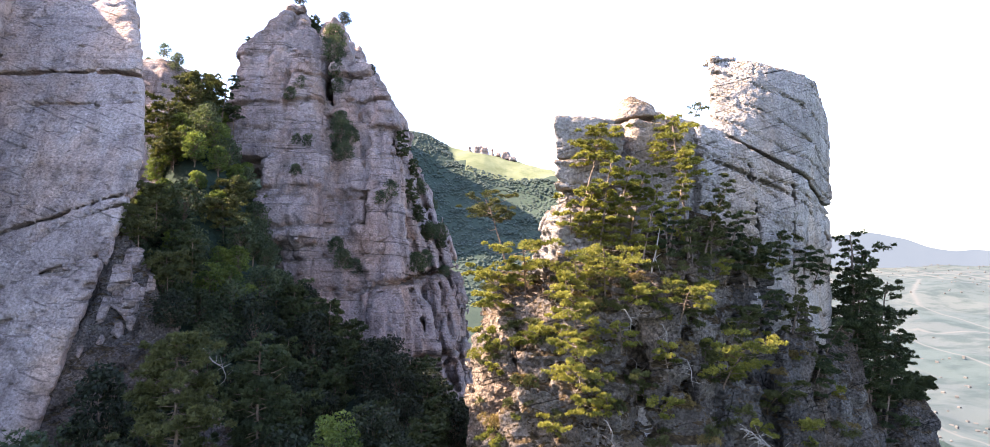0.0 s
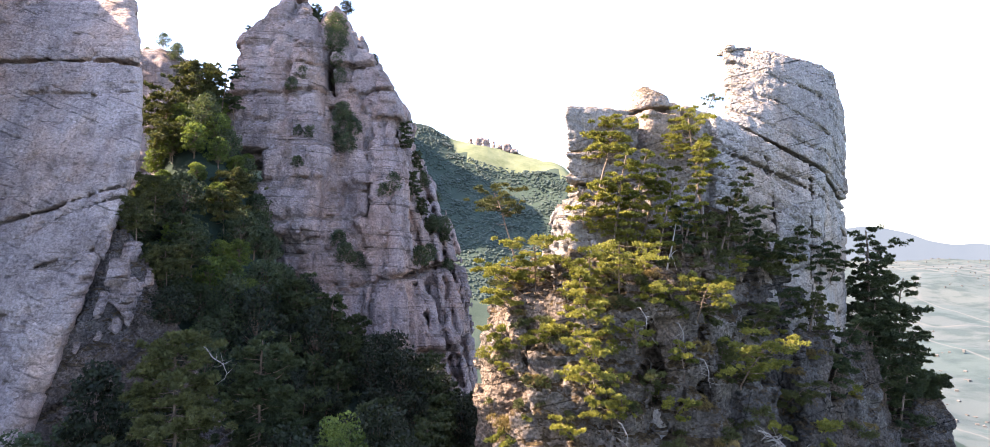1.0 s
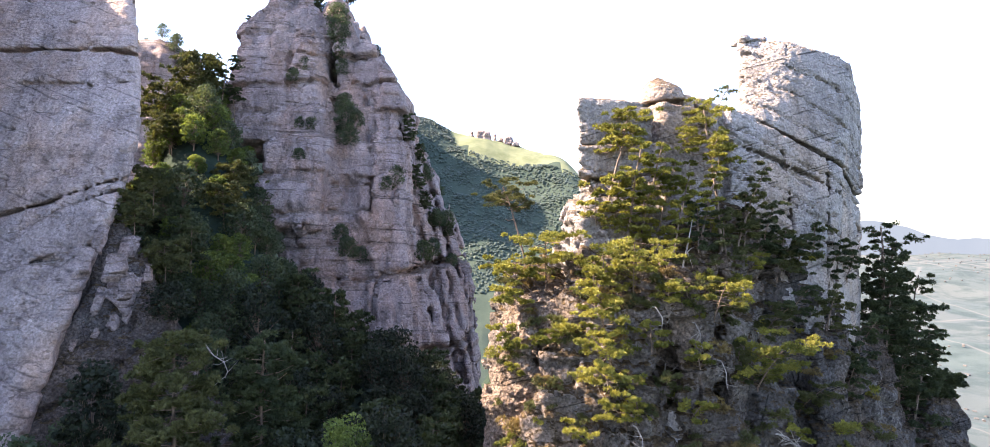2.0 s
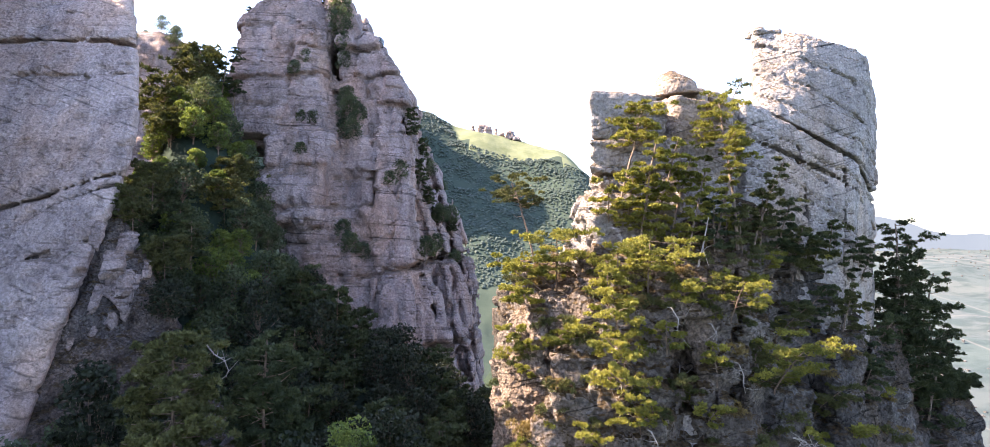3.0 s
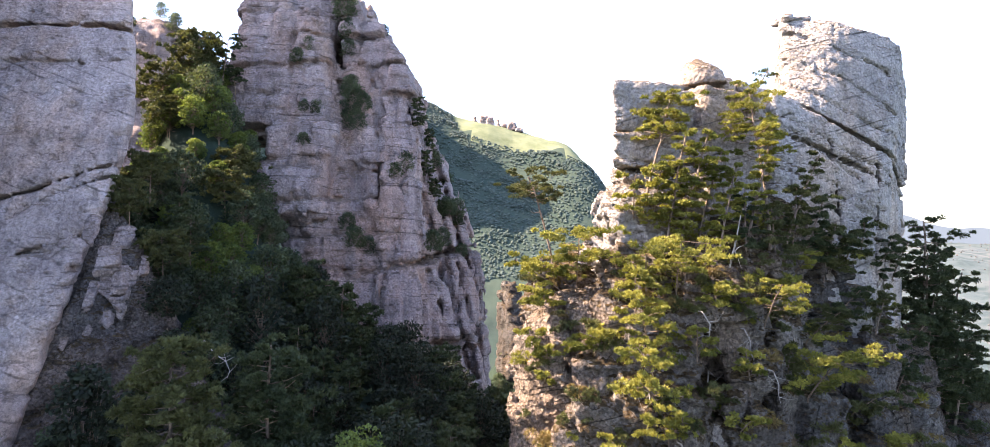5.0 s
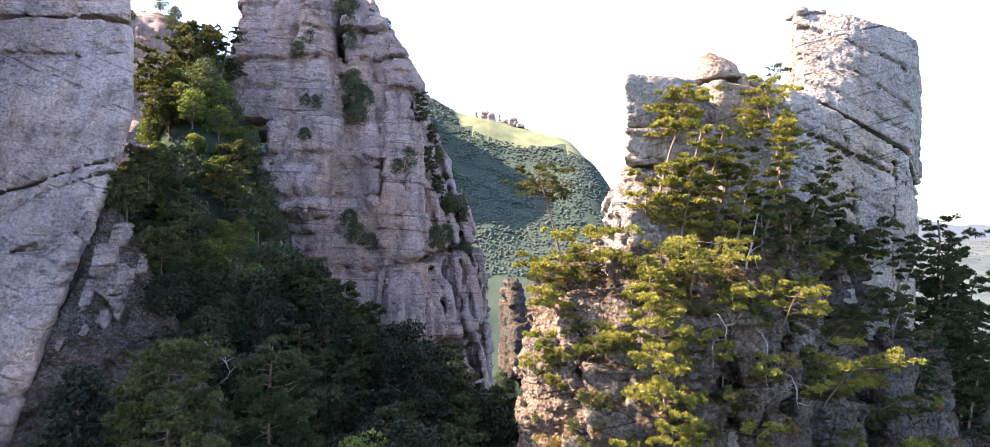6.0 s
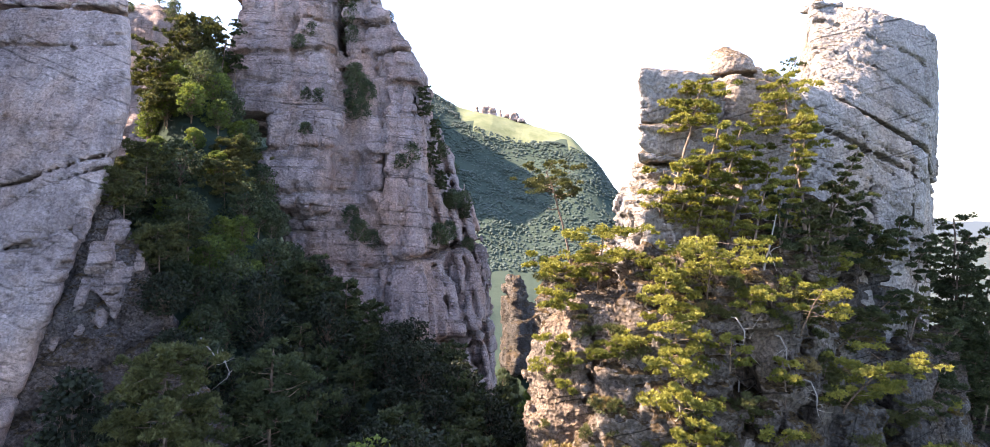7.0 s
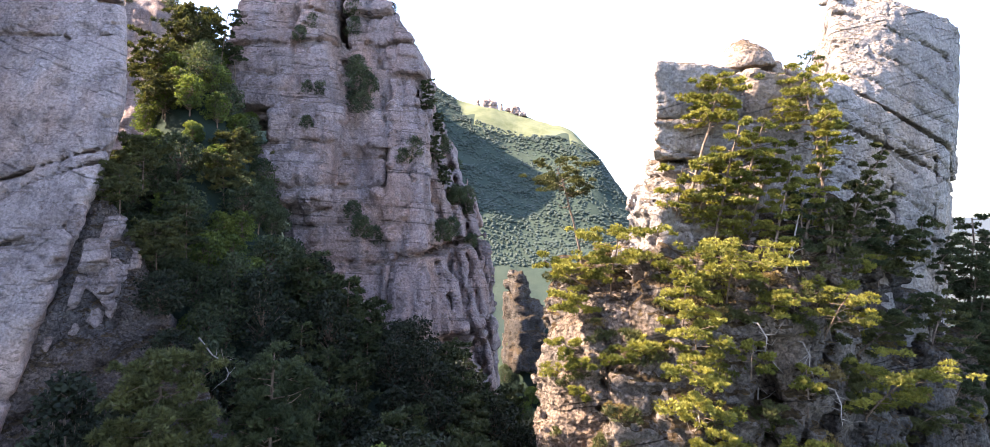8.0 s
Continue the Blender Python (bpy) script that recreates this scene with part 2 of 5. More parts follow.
def fbm(p, size, octaves=4, gain=0.5):
    out, amp = 0, 1.0
    for k in range(octaves):
        out = out + amp * lattice_noise(p / size + 7.3 * k)
        size, amp = size * 0.49, amp * gain
    return out


def blocks(p, size):
    """Jointed blocks: the distance to the nearest joint (0 at it) and a random number for each block."""
    q = p / np.array(size, np.float32)
    base = np.floor(q).astype(np.int32)
    f = (q - base).astype(np.float32)
    best = np.full(len(q), 9.0, np.float32)
    second, tone = best.copy(), np.zeros(len(q), np.float32)
    for dx in (-1, 0, 1):
        for dy in (-1, 0, 1):
            for dz in (-1, 0, 1):
                j = JITTER[(base[:, 0] + dx) & 31, (base[:, 1] + dy) & 31, (base[:, 2] + dz) & 31]
                d = np.abs(dx + j[:, 0] - f[:, 0]) ** 2 + np.abs(dy + j[:, 1] - f[:, 1]) ** 2 + np.abs(dz + j[:, 2] - f[:, 2]) ** 2
                d = np.sqrt(d)
                near = d < best
                second = np.where(near, best, np.minimum(second, d))
                tone = np.where(near, j[:, 3], tone)
                best = np.where(near, d, best)
    return second - best, tone


def step01(t):
    t = np.clip(t, 0, 1)
    return t * t * (3 - 2 * t)


# ---- rock shapes: distances to solids, and a skin over them ----
def block(p, c, half, yaw=0.0, lean=(0, 0), taper=(0, 0), r=1.5):
    """A rounded block about c that leans by so many metres a metre of height and narrows upwards."""
    q = p - np.array(c, np.float32)
    h = q[:, 2] / half[2]
    x, y = q[:, 0] - lean[0] * q[:, 2], q[:, 1] - lean[1] * q[:, 2]
    ca, sa = math.cos(radians(yaw)), math.sin(radians(yaw))
    x, y = ca * x + sa * y, ca * y - sa * x
    dx = np.abs(x) - half[0] * (1 - taper[0] * h) + r
    dy = np.abs(y) - half[1] * (1 - taper[1] * h) + r
    dz = np.abs(q[:, 2]) - half[2] + r
    out = np.sqrt(np.maximum(dx, 0) ** 2 + np.maximum(dy, 0) ** 2 + np.maximum(dz, 0) ** 2)
    return out + np.minimum(np.maximum(np.maximum(dx, dy), dz), 0) - r


def lump(p, c, half):
    k = np.sqrt((((p - np.array(c, np.float32)) / np.array(half, np.float32)) ** 2).sum(1))
    return (k - 1) * min(half)


def join(a, b, k=1.5):
    h = np.clip(0.5 + 0.5 * (b - a) / k, 0, 1)
    return b * (1 - h) + a * h - k * h * (1 - h)


def beyond(p, n, at):
    """Positive on the side of the plane through at to which n points."""
    n = np.array(n, float) / np.linalg.norm(n)
    return ((p - np.array(at, np.float32)) @ n).astype(np.float32)


def slit(p, d, n, at, width, depth, wave=0.5):
    """Cuts a narrow joint along a plane into the solid d."""
    s = np.abs(beyond(p, n, at) + wave * lattice_noise(p / 4.0))
    return np.maximum(d, -np.maximum(s - width, -d - depth)) if depth < 50 else np.maximum(d, width - s)


def skin(name, shape, detail, low, high, h, material, parent=None):
    """A mesh over the surface shape(p) = 0 in the box from low to high, with detail(p) added to it near the surface."""
    low = np.array(low, np.float32)
    n = np.ceil((np.array(high) - low) / h).astype(int) + 1
    coarse = 4
    nc = (n + coarse - 1) // coarse + 1
    n = (nc - 1) * coarse + 1
    axes = [low[k] + h * np.arange(n[k], dtype=np.float32) for k in range(3)]
    gc = np.stack(np.meshgrid(*[a[::coarse] for a in axes], indexing="ij"), -1).reshape(-1, 3)
    fc = shape(gc).reshape(nc)
    # the fine values start as the coarse ones, drawn out, and are worked out anew near the surface
    field = fc
    for k in range(3):
        lo = np.take(field, range(field.shape[k] - 1), k)
        hi = np.take(field, range(1, field.shape[k]), k)
        parts = [lo + (hi - lo) * (s / coarse) for s in range(coarse)]
        inter = np.stack(parts, k + 1)
        shp = list(lo.shape)
        shp[k] *= coarse
        inter = inter.reshape(shp)
        field = np.concatenate([inter, np.take(field, [field.shape[k] - 1], k)], k)
    field = field.astype(np.float32)
    near = np.argwhere(np.abs(field) < 2.6)
    p = low + h * near.astype(np.float32)
    v = np.empty(len(p), np.float32)
    for s in range(0, len(p), 400000):
        q = p[s:s + 400000]
        v[s:s + 400000] = shape(q) + detail(q)
    field[near[:, 0], near[:, 1], near[:, 2]] = v
    for k in range(3):
        for end in (0, -1):
            ix = [slice(None)] * 3
            ix[k] = end
            field[tuple(ix)] = np.maximum(field[tuple(ix)], 0.05)
    solid = field < 0
    count = sum(solid[dx:n[0] - 1 + dx, dy:n[1] - 1 + dy, dz:n[2] - 1 + dz].astype(np.int8) for dx in (0, 1) for dy in (0, 1) for dz in (0, 1))
    cells = np.argwhere((count > 0) & (count < 8))
    index = np.full(n - 1, -1, np.int32)
    index[cells[:, 0], cells[:, 1], cells[:, 2]] = np.arange(len(cells))
    total, hits = np.zeros((len(cells), 3), np.float32), np.zeros(len(cells), np.float32)
    corner = {}
    for c in ((0, 0, 0), (1, 0, 0), (0, 1, 0), (0, 0, 1), (1, 1, 0), (1, 0, 1), (0, 1, 1), (1, 1, 1)):
        corner[c] = field[cells[:, 0] + c[0], cells[:, 1] + c[1], cells[:, 2] + c[2]]
    for a in corner:
        for k in range(3):
            if a[k] == 0:
                b = tuple(1 if j == k else a[j] for j in range(3))
                fa, fb = corner[a], corner[b]
                cross = (fa < 0) != (fb < 0)
                t = np.where(cross, fa / np.where(cross, fa - fb, 1), 0)
                at = np.array(a, np.float32) + t[:, None] * np.eye(3, dtype=np.float32)[k]
                total += at * cross[:, None]
                hits += cross
    verts = low + h * (cells + total / hits[:, None])
    quads = []
    for k in range(3):
        i, j = (k + 1) % 3, (k + 2) % 3
        a = np.take(solid, range(n[k] - 1), k)
        b = np.take(solid, range(1, n[k]), k)
        for flip, mask in ((False, a & ~b), (True, ~a & b)):
            e = np.argwhere(mask)
            e = e[(e[:, i] > 0) & (e[:, j] > 0) & (e[:, i] < n[i] - 1) & (e[:, j] < n[j] - 1)]
            ring = []
            for di, dj in ((-1, -1), (0, -1), (0, 0), (-1, 0)):
                o = e.copy()
                o[:, i] += di
                o[:, j] += dj
                ring.append(index[o[:, 0], o[:, 1], o[:, 2]])
            quads.append(np.stack(ring[::-1] if flip else ring, 1))
    quads = np.concatenate(quads)
    return mesh_of(name, verts, quads, material, parent, smooth=True)


def mesh_of(name, verts, faces, material, parent=None, smooth=False):
    """A mesh object from arrays of vertices and of triangles or quads."""
    me = bpy.data.meshes.new(name)
    verts, faces = np.asarray(verts, np.float32), np.asarray(faces, np.int32)
    k = faces.shape[1]
    me.vertices.add(len(verts))
    me.vertices.foreach_set("co", verts.ravel())
    me.loops.add(faces.size)
    me.loops.foreach_set("vertex_index", faces.ravel())
    me.polygons.add(len(faces))
    me.polygons.foreach_set("loop_start", np.arange(0, faces.size, k, dtype=np.int32))
    me.polygons.foreach_set("loop_total", np.full(len(faces), k, np.int32))
    me.polygons.foreach_set("use_smooth", np.full(len(faces), smooth))
    me.update(calc_edges=True)
    me.validate()
    for one in (material if isinstance(material, (list, tuple)) else [material]):
        me.materials.append(one)
    ob = new(name, me)
    ob.parent = parent
    return ob


def rock_detail(bed, joint, tilt=(0.0, 0.0), tone=0.5, groove=0.45, edge=0.28, rough=0.3, small=0.35, hollow=0.0, wave=1.0):
    """Beds, joints and roughness. bed, joint: the beds' thickness and the joints' distance; tilt: how far the beds rise a metre to the
    right and ahead; tone: how far blocks stand proud of one another; groove, edge: the joints' depth and rounding."""
    def courses(p, q, bed, joint, salt):
        s = q[:, 2] / bed + 0.45 * wave * lattice_noise(p / (bed * 5.0) + salt)
        k = np.floor(s).astype(np.int32)
        f = s - k
        d = np.minimum(f, 1 - f) * bed
        near = k + (f > 0.5)
        weight = np.clip(JITTER[near & 31, salt & 31, 7, 2] * 2.4 - 0.7, 0, 1.5) * step01((lattice_noise(p / (bed * 2.6) + 2 * salt) + 0.45) / 0.6)
        out = groove * weight * np.exp(-((d / edge) ** 2))
        u = q[:, 0] / joint + 5 * JITTER[k & 31, salt & 31, 1, 0]
        v = q[:, 1] / joint + 5 * JITTER[k & 31, salt & 31, 2, 0]
        i, j = np.floor(u).astype(np.int32), np.floor(v).astype(np.int32)
        a, b = u - i, v - j
        d = np.minimum(np.minimum(a, 1 - a), np.minimum(b, 1 - b)) * joint
        out = out + 0.75 * groove * np.exp(-((d / edge) ** 2)) * np.clip(JITTER[(i + (a > 0.5)) & 31, (j + (b > 0.5)) & 31, k & 31, 1] * 2.2 - 0.7, 0, 1.4)
        return out + tone * 1.6 * (0.5 - JITTER[i & 31, j & 31, k & 31, 0]), k

    def detail(p):
        warp = np.stack([lattice_noise(p / 8.0), lattice_noise(p / 8.0 + 11), 0.6 * lattice_noise(p / 6.0 + 23)], 1) * 1.1 * wave
        warp += np.stack([lattice_noise(p / 2.3 + 31), lattice_noise(p / 2.3 + 41), 0.7 * lattice_noise(p / 1.9 + 5)], 1) * 0.32
        q = (p + warp).astype(np.float32)
        q[:, 2] -= tilt[0] * p[:, 0] + tilt[1] * p[:, 1]
        out, k = courses(p, q, bed, joint, 3)
        fine, _ = courses(p, q, bed * 0.31, joint * 0.42, 9)
        out = out + small * fine + rough * (fbm(p, 2.6, 4, 0.74) + 0.7 * fbm(p + 5, 11.0, 2))
        if hollow:
            pit = lattice_noise(p / np.array([1.3, 1.3, 0.8], np.float32) + 17)
            out = out + hollow * step01((pit - 0.48) / 0.25)
        return out
    return detail


# ---- the ground ----
def ground_z(x, y):
    """The height of the ground."""
    p = np.stack([x, y, 0 * x], 1)
    gully_x = -38 - 0.3 * (y - 60)
    z = 32 - 10 * step01((x + 26) / 50) - 30 * step01((y - 66) / 110) - 10 * step01((30 - y) / 60)
    z = z + (2 + 53 * step01((y - 64) / 50) + 16 * step01((y - 80) / 60)) * np.exp(-((x - gully_x) / 17.0) ** 2) * step01((185 - y) / 60)
    z = z + 9.5 * np.exp(-((x + 18) / 15.0) ** 2) * step01((y - 76) / 20) * step01((130 - y) / 25)
    # the land falls away to a broad valley on one side, and rises to mountains on the other
    z = z - 250 * step01((x - 45) / 750)
    z = z + 120 * step01((-90 - x) / 400)
    # a long hill with a meadow on its crest
    along = np.clip(1 - ((x + 60) / 420.0) ** 2, 0, None)
    ridge_y = 640 - 0.25 * x
    crest = (157 + 26 * step01((-35 - x) / 60)) * np.exp(-np.maximum(np.abs(x - 5) - 45, 0) ** 2 / (2 * 68.0 ** 2) * (x > 5)) * along
    z = z + crest * np.exp(-((y - ridge_y) / 190.0) ** 2)
    # an unseen ridge added behind the pillar to keep sun off the hill
    z = z + 172 * np.exp(-((x + 165) / 45.0) ** 2 - ((y - 500) / 100.0) ** 2)
    # a wooded spur in the gorge behind the pillar
    z = z + 34 * np.exp(-((x - 8) / 15.0) ** 2 - ((y - 196) / 20.0) ** 2)
    far = np.hypot(x, y)
    z = z + 215 * step01((far - 1500) / 3000) * step01((x - 45) / 600)
    z = z + (1.2 * fbm(p, 14.0, 3) + 9 * step01((far - 150) / 400) * fbm(p, 90.0, 4) + 26 * step01((far - 900) / 1500) * fbm(p, 700.0, 4))
    return z


def ground_lines(near_low, near_high, step, far, growth):
    out = list(np.arange(near_low, near_high, step))
    d, s = out[-1], step
    while d < far:
        s *= growth
        d += s
        out.append(d)
    d, s = out[0], step
    while d > -far:
        s *= growth
        d -= s
        out.insert(0, d)
    return np.array(out)


gx, gy = ground_lines(-120, 110, 2.0, 4600, 1.045), ground_lines(-40, 180, 2.0, 4600, 1.045)
X, Y = np.meshgrid(gx, gy, indexing="ij")
Z = ground_z(X.ravel(), Y.ravel())
i = np.arange(len(gx) * len(gy)).reshape(len(gx), len(gy))
quads = np.stack([i[:-1, :-1], i[1:, :-1], i[1:, 1:], i[:-1, 1:]], -1).reshape(-1, 4)
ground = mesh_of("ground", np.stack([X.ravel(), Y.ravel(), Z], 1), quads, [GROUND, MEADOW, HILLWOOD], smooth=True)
mid = np.stack([X.ravel(), Y.ravel(), Z], 1)[quads].mean(1)


def meadow_edge(x, y):
    """How high the wood on the hill reaches."""
    return 136 - 0.28 * (x + 15) + 60 * step01((-35 - x) / 40) + 9 * lattice_noise(np.stack([x / 40, y / 40, 0 * x], 1))


on_hill = (mid[:, 1] > 230) & (mid[:, 1] < 1100) & (mid[:, 0] < 330) & (mid[:, 0] > -500)
grassy = (mid[:, 1] > 300) & (mid[:, 2] > meadow_edge(mid[:, 0], mid[:, 1]))
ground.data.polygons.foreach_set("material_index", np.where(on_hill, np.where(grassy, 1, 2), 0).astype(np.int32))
tagged(ground, "wooded gorge floor falling to a hazy farmed valley", "ground", kind="structure")


# ---- the rocks ----
def hull(p, planes, r=1.2):
    """A solid inside planes (normal, point), with its edges rounded."""
    d = None
    for n, at in planes:
        e = beyond(p, n, at)
        d = e if d is None else -join(-d, -e, r)
    return d


def rock_part(name, parent, shape, detail, low, high, h, material, label=""):
    ob = skin(name, lambda p: shape(p).astype(np.float32), detail, low, high, h, material, parent)
    if label:
        tagged(ob, label)
    return ob


def pebbly(detail, size, depth):
    """Adds rounded pebbles to a rock's detail."""
    return lambda p: detail(p) - depth * np.minimum(blocks(p, (size, size, size * 0.85))[0], 0.55)


massif = tagged(new("rock_massif"), "sunlit grey-beige conglomerate massif with tower, blocks and ledges", "rock")
BEDDED = rock_detail(1.6, 5.0, (-0.10, 0.03), 0.08, 0.26, 0.13, 0.12, 0.4)
TOWER = rock_detail(2.3, 8.0, (-0.30, 0.0), 0.10, 0.34, 0.13, 0.11, 0.4, 0.10)
BROKEN = rock_detail(2.6, 3.2, (-0.2, 0.1), 0.5, 0.6, 0.22, 0.5, 0.5)
massif_parts = [
    rock_part("top_block", massif, lambda p: hull(p, [((0.08, -1, 0.02), (9, 60.5, 70)), ((-1, 0.38, 0.04), (6.2, 61.5, 70)), ((1, 0.1, 0), (12.6, 66, 70)), ((0, 1, 0), (10, 72, 70)), ((0.05, -0.06, 1), (8, 63, 73.6)), ((0, 0, -1), (10, 66, 68.9))], 0.45), BEDDED, (4, 58, 67), (17, 74, 75), 0.2, ROCK_SUNNY),
    rock_part("middle_block", massif, lambda p: hull(p, [((0.1, -1, 0.02), (9, 60.1, 68)), ((-1, 0.38, 0.0), (6.1, 61.3, 68)), ((1, 0.1, 0), (13.8, 66, 68)), ((0, 1, 0), (10, 72, 68)), ((-0.05, 0, 1), (10, 63, 69.35)), ((0.05, 0, -1), (10, 66, 66.0))], 0.4), BEDDED, (4, 58, 65), (17, 74, 71), 0.2, ROCK_SUNNY),
    rock_part("lower_block", massif, lambda p: join(block(p, (11.2, 65.4, 60), (3.9, 5.3, 6.6), -12, (0.03, 0), (0.02, 0), 1.0), lump(p, (7.9, 62.6, 60.2), (4.0, 4.4, 5.2)), 1.2), pebbly(BROKEN, 0.75, 0.4), (1, 55, 50), (18, 73, 68), 0.22, ROCK_SUNNY),
    rock_part("wall_slab", massif, lambda p: np.maximum(block(p, (16.4, 69.2, 62), (3.4, 5.6, 14), 12, (0, 0.02), (0.02, 0), 0.9), beyond(p, (0.06, 0, 1), (16, 68, 73.7))), BEDDED, (11, 61, 48), (23, 78, 77), 0.25, ROCK_SUNNY),
    rock_part("saddle_wall", massif, lambda p: slit(p, np.maximum(block(p, (21.5, 75.0, 60), (6.2, 7.2, 16), 14, (0, 0.05), (0.0, 0), 0.9), beyond(p, (0.22, 0, 1), (19.5, 73, 75.3))), (1, 0.1, 0.05), (20.0, 68, 60), 0.3, 3.0, 0.6), BEDDED, (12, 64, 46), (31, 86, 78), 0.28, ROCK_SUNNY),
]


def tower_plan(p):
    """The tower: a shaded front that leans back, a lit facet at its upper left, and a flank that runs away from the eye."""
    return hull(p, [((0.3, -1, 0.25), (28, 68.0, 68)), ((0.35, -1, -0.03), (28, 67.2, 58)), ((-0.22, -1, 0.55), (26.8, 70.6, 76)), ((0.78, -0.62, 0.0), (46.0, 83.0, 66)), ((1, 0.1, 0.0), (46.0, 83.0, 77)),
                    ((-1, 0.42, -0.02), (25.1, 71, 76)), ((0, 1, 0), (38, 97, 76)), ((0, 0, -1), (35, 80, 44))], 1.1)


def tower_top(p):
    d = tower_plan(p)
    d = -join(-d, -beyond(p, (0.17, 0.05, 1), (27.2, 74.8, 83.6)), 0.5)
    d = -join(-d, -beyond(p, (1.3, -0.3, 1), (45.2, 82, 78.6)), 2.2)
    d = slit(p, d, (0.44, 0.05, 1), (33.0, 70, 75.6), 0.10, 0.3, 0.25)
    d = slit(p, d, (0.40, 0.05, 1), (34.0, 71, 78.9), 0.11, 0.35, 0.3)
    return np.maximum(d, beyond(p, (-0.44, 0.0, -1), (26.9, 68.75, 72.9)))


def tower_base(p):
    side = hull(p, [((0.25, -1, 0.12), (25, 67.2, 66)), ((1, -0.3, 0), (36, 76, 66)), ((0, 1, 0), (34, 90, 66)), ((-1, -0.1, 0.05), (22.0, 70, 66)), ((0, 0, -1), (30, 80, 44))], 0.8)
    d = join(tower_plan(p) + 0.15, side, 1.0)
    d = -join(-d, -beyond(p, (0.44, 0.0, 1), (26.9, 68.75, 72.72)), 0.3)
    for n, at, width, depth in [((0.62, 0.05, 1), (28.4, 67.2, 67.9), 0.10, 0.4), ((0.38, 0.05, 1), (34, 70, 66.1), 0.12, 0.7), ((0.45, 0.05, 1), (30, 68, 63.5), 0.10, 0.35), ((0.30, 0.05, 1), (33, 69, 60.0), 0.10, 0.35), ((1, 0.2, -0.15), (36.4, 71, 62), 0.12, 1.2), ((1, 0.1, 0.05), (29.5, 68, 54), 0.12, 1.2), ((1, 0.1, -0.08), (33.2, 70, 54), 0.15, 1.5)]:
        d = slit(p, d, n, at, width * (0.3 + 1.4 * step01(0.5 + lattice_noise(p / 4.0 + at[0]))), depth, 0.3)
    return d


massif_parts += [
    rock_part("tower_top", massif, tower_top, pebbly(TOWER, 0.75, 0.18), (22, 66, 66), (51, 99, 87), 0.23, ROCK_SUNNY),
    rock_part("tower_base", massif, tower_base, TOWER, (20, 63, 43), (51, 99, 76), 0.27, ROCK_SUNNY),
    rock_part("cornice", massif, lambda p: block(p, (28.0, 75.4, 83.45), (1.5, 1.4, 0.32), 10, (0, 0), (0, 0), 0.35), rock_detail(0.6, 1.8, (0, 0), 0.1, 0.2, 0.1, 0.12, 0.3), (25, 72, 82), (31, 79, 86), 0.15, ROCK_SUNNY),
]


def foot(p):
    """The overgrown bulge before the wall, steep in front and ledged on top."""
    d = hull(p, [((0.1, -1, 0.15), (10, 54.0, 52)), ((0.0, -0.55, 1), (12, 56.0, 58)), ((-1, 0.2, 0.3), (3.4, 57, 54)), ((0.75, -0.65, 0.15), (20.0, 57.6, 50)), ((0, 1, 0), (20, 80, 40)), ((0, 0, -1), (15, 60, 24))], 1.6)
    d = join(d, block(p, (8.0, 56.6, 46), (3.4, 4.4, 10.5), 8, (0.0, 0.12), (0.1, 0.1), 1.2), 1.0)
    d = slit(p, d, (1, -0.12, 0.06), (12.8, 55, 50), 0.35, 2.2, 1.0)
    return slit(p, d, (1, 0.2, -0.1), (17.4, 57, 50), 0.3, 2.0, 1.0)


def apron(p):
    """The broken rock below the tower's foot, coloured dark for the shade there."""
    d = hull(p, [((0.5, -1, 0.2), (27, 64.2, 50)), ((0.12, -0.5, 1), (27, 66, 57.6)), ((1, -0.35, 0.25), (39.5, 73, 44)), ((-1, 0, 0), (15, 62, 40)), ((0, 1, 0), (30, 84, 40)), ((0, 0, -1), (28, 66, 16))], 1.2)
    d = join(d, block(p, (22.0, 60.2, 41), (3.0, 3.6, 7.0), 20, (0, 0.12), (0.15, 0.1), 1.0), 0.8)
    d = join(d, block(p, (30.5, 66.0, 43), (3.2, 3.4, 8.5), 30, (0, 0.1), (0.15, 0.15), 0.9), 0.6)
    d = slit(p, d, (1, 0.4, 0.1), (26.4, 62, 44), 0.45, 3.0, 1.0)
    return slit(p, d, (1, 0.5, -0.15), (34.4, 68, 44), 0.3, 2.5, 1.0)


def flank(p):
    """The far flank that falls away behind the tower."""
    d = hull(p, [((0.25, -1, 0.3), (47, 82.5, 44)), ((1.0, -0.2, 1), (50, 88, 41.0)), ((1, -0.1, 0.45), (60.5, 91, 34)), ((-1, 0, 0), (36, 88, 40)), ((0, 1, 0), (50, 102, 40)), ((0, 0, -1), (50, 90, 2))], 1.6)
    d = join(d, block(p, (43.0, 82.0, 40), (4.0, 5.0, 9), 28, (0, 0.1), (0.2, 0.15), 1.2), 1.0)
    d = join(d, block(p, (57.5, 88.5, 30), (4.5, 5.0, 9), 10, (0, 0.1), (0.25, 0.15), 1.2), 0.8)
    return slit(p, d, (1, 0.4, 0.15), (51.5, 86, 40), 0.35, 3.0, 1.0)


def nose(p):
    d = join(lump(p, (2.6, 60.0, 49.2), (5.0, 5.2, 5.8)), block(p, (2.6, 60.4, 38), (4.8, 5.4, 10), -12, (0.02, 0.04), (0.05, 0.0), 2.2), 1.2)
    d = join(d, lump(p, (4.6, 60.6, 53.0), (3.3, 4.2, 3.0)), 1.4)
    return slit(p, d, (1, 0.5, 0.0), (2.2, 56, 42), 0.25, 2.5, 0.6)


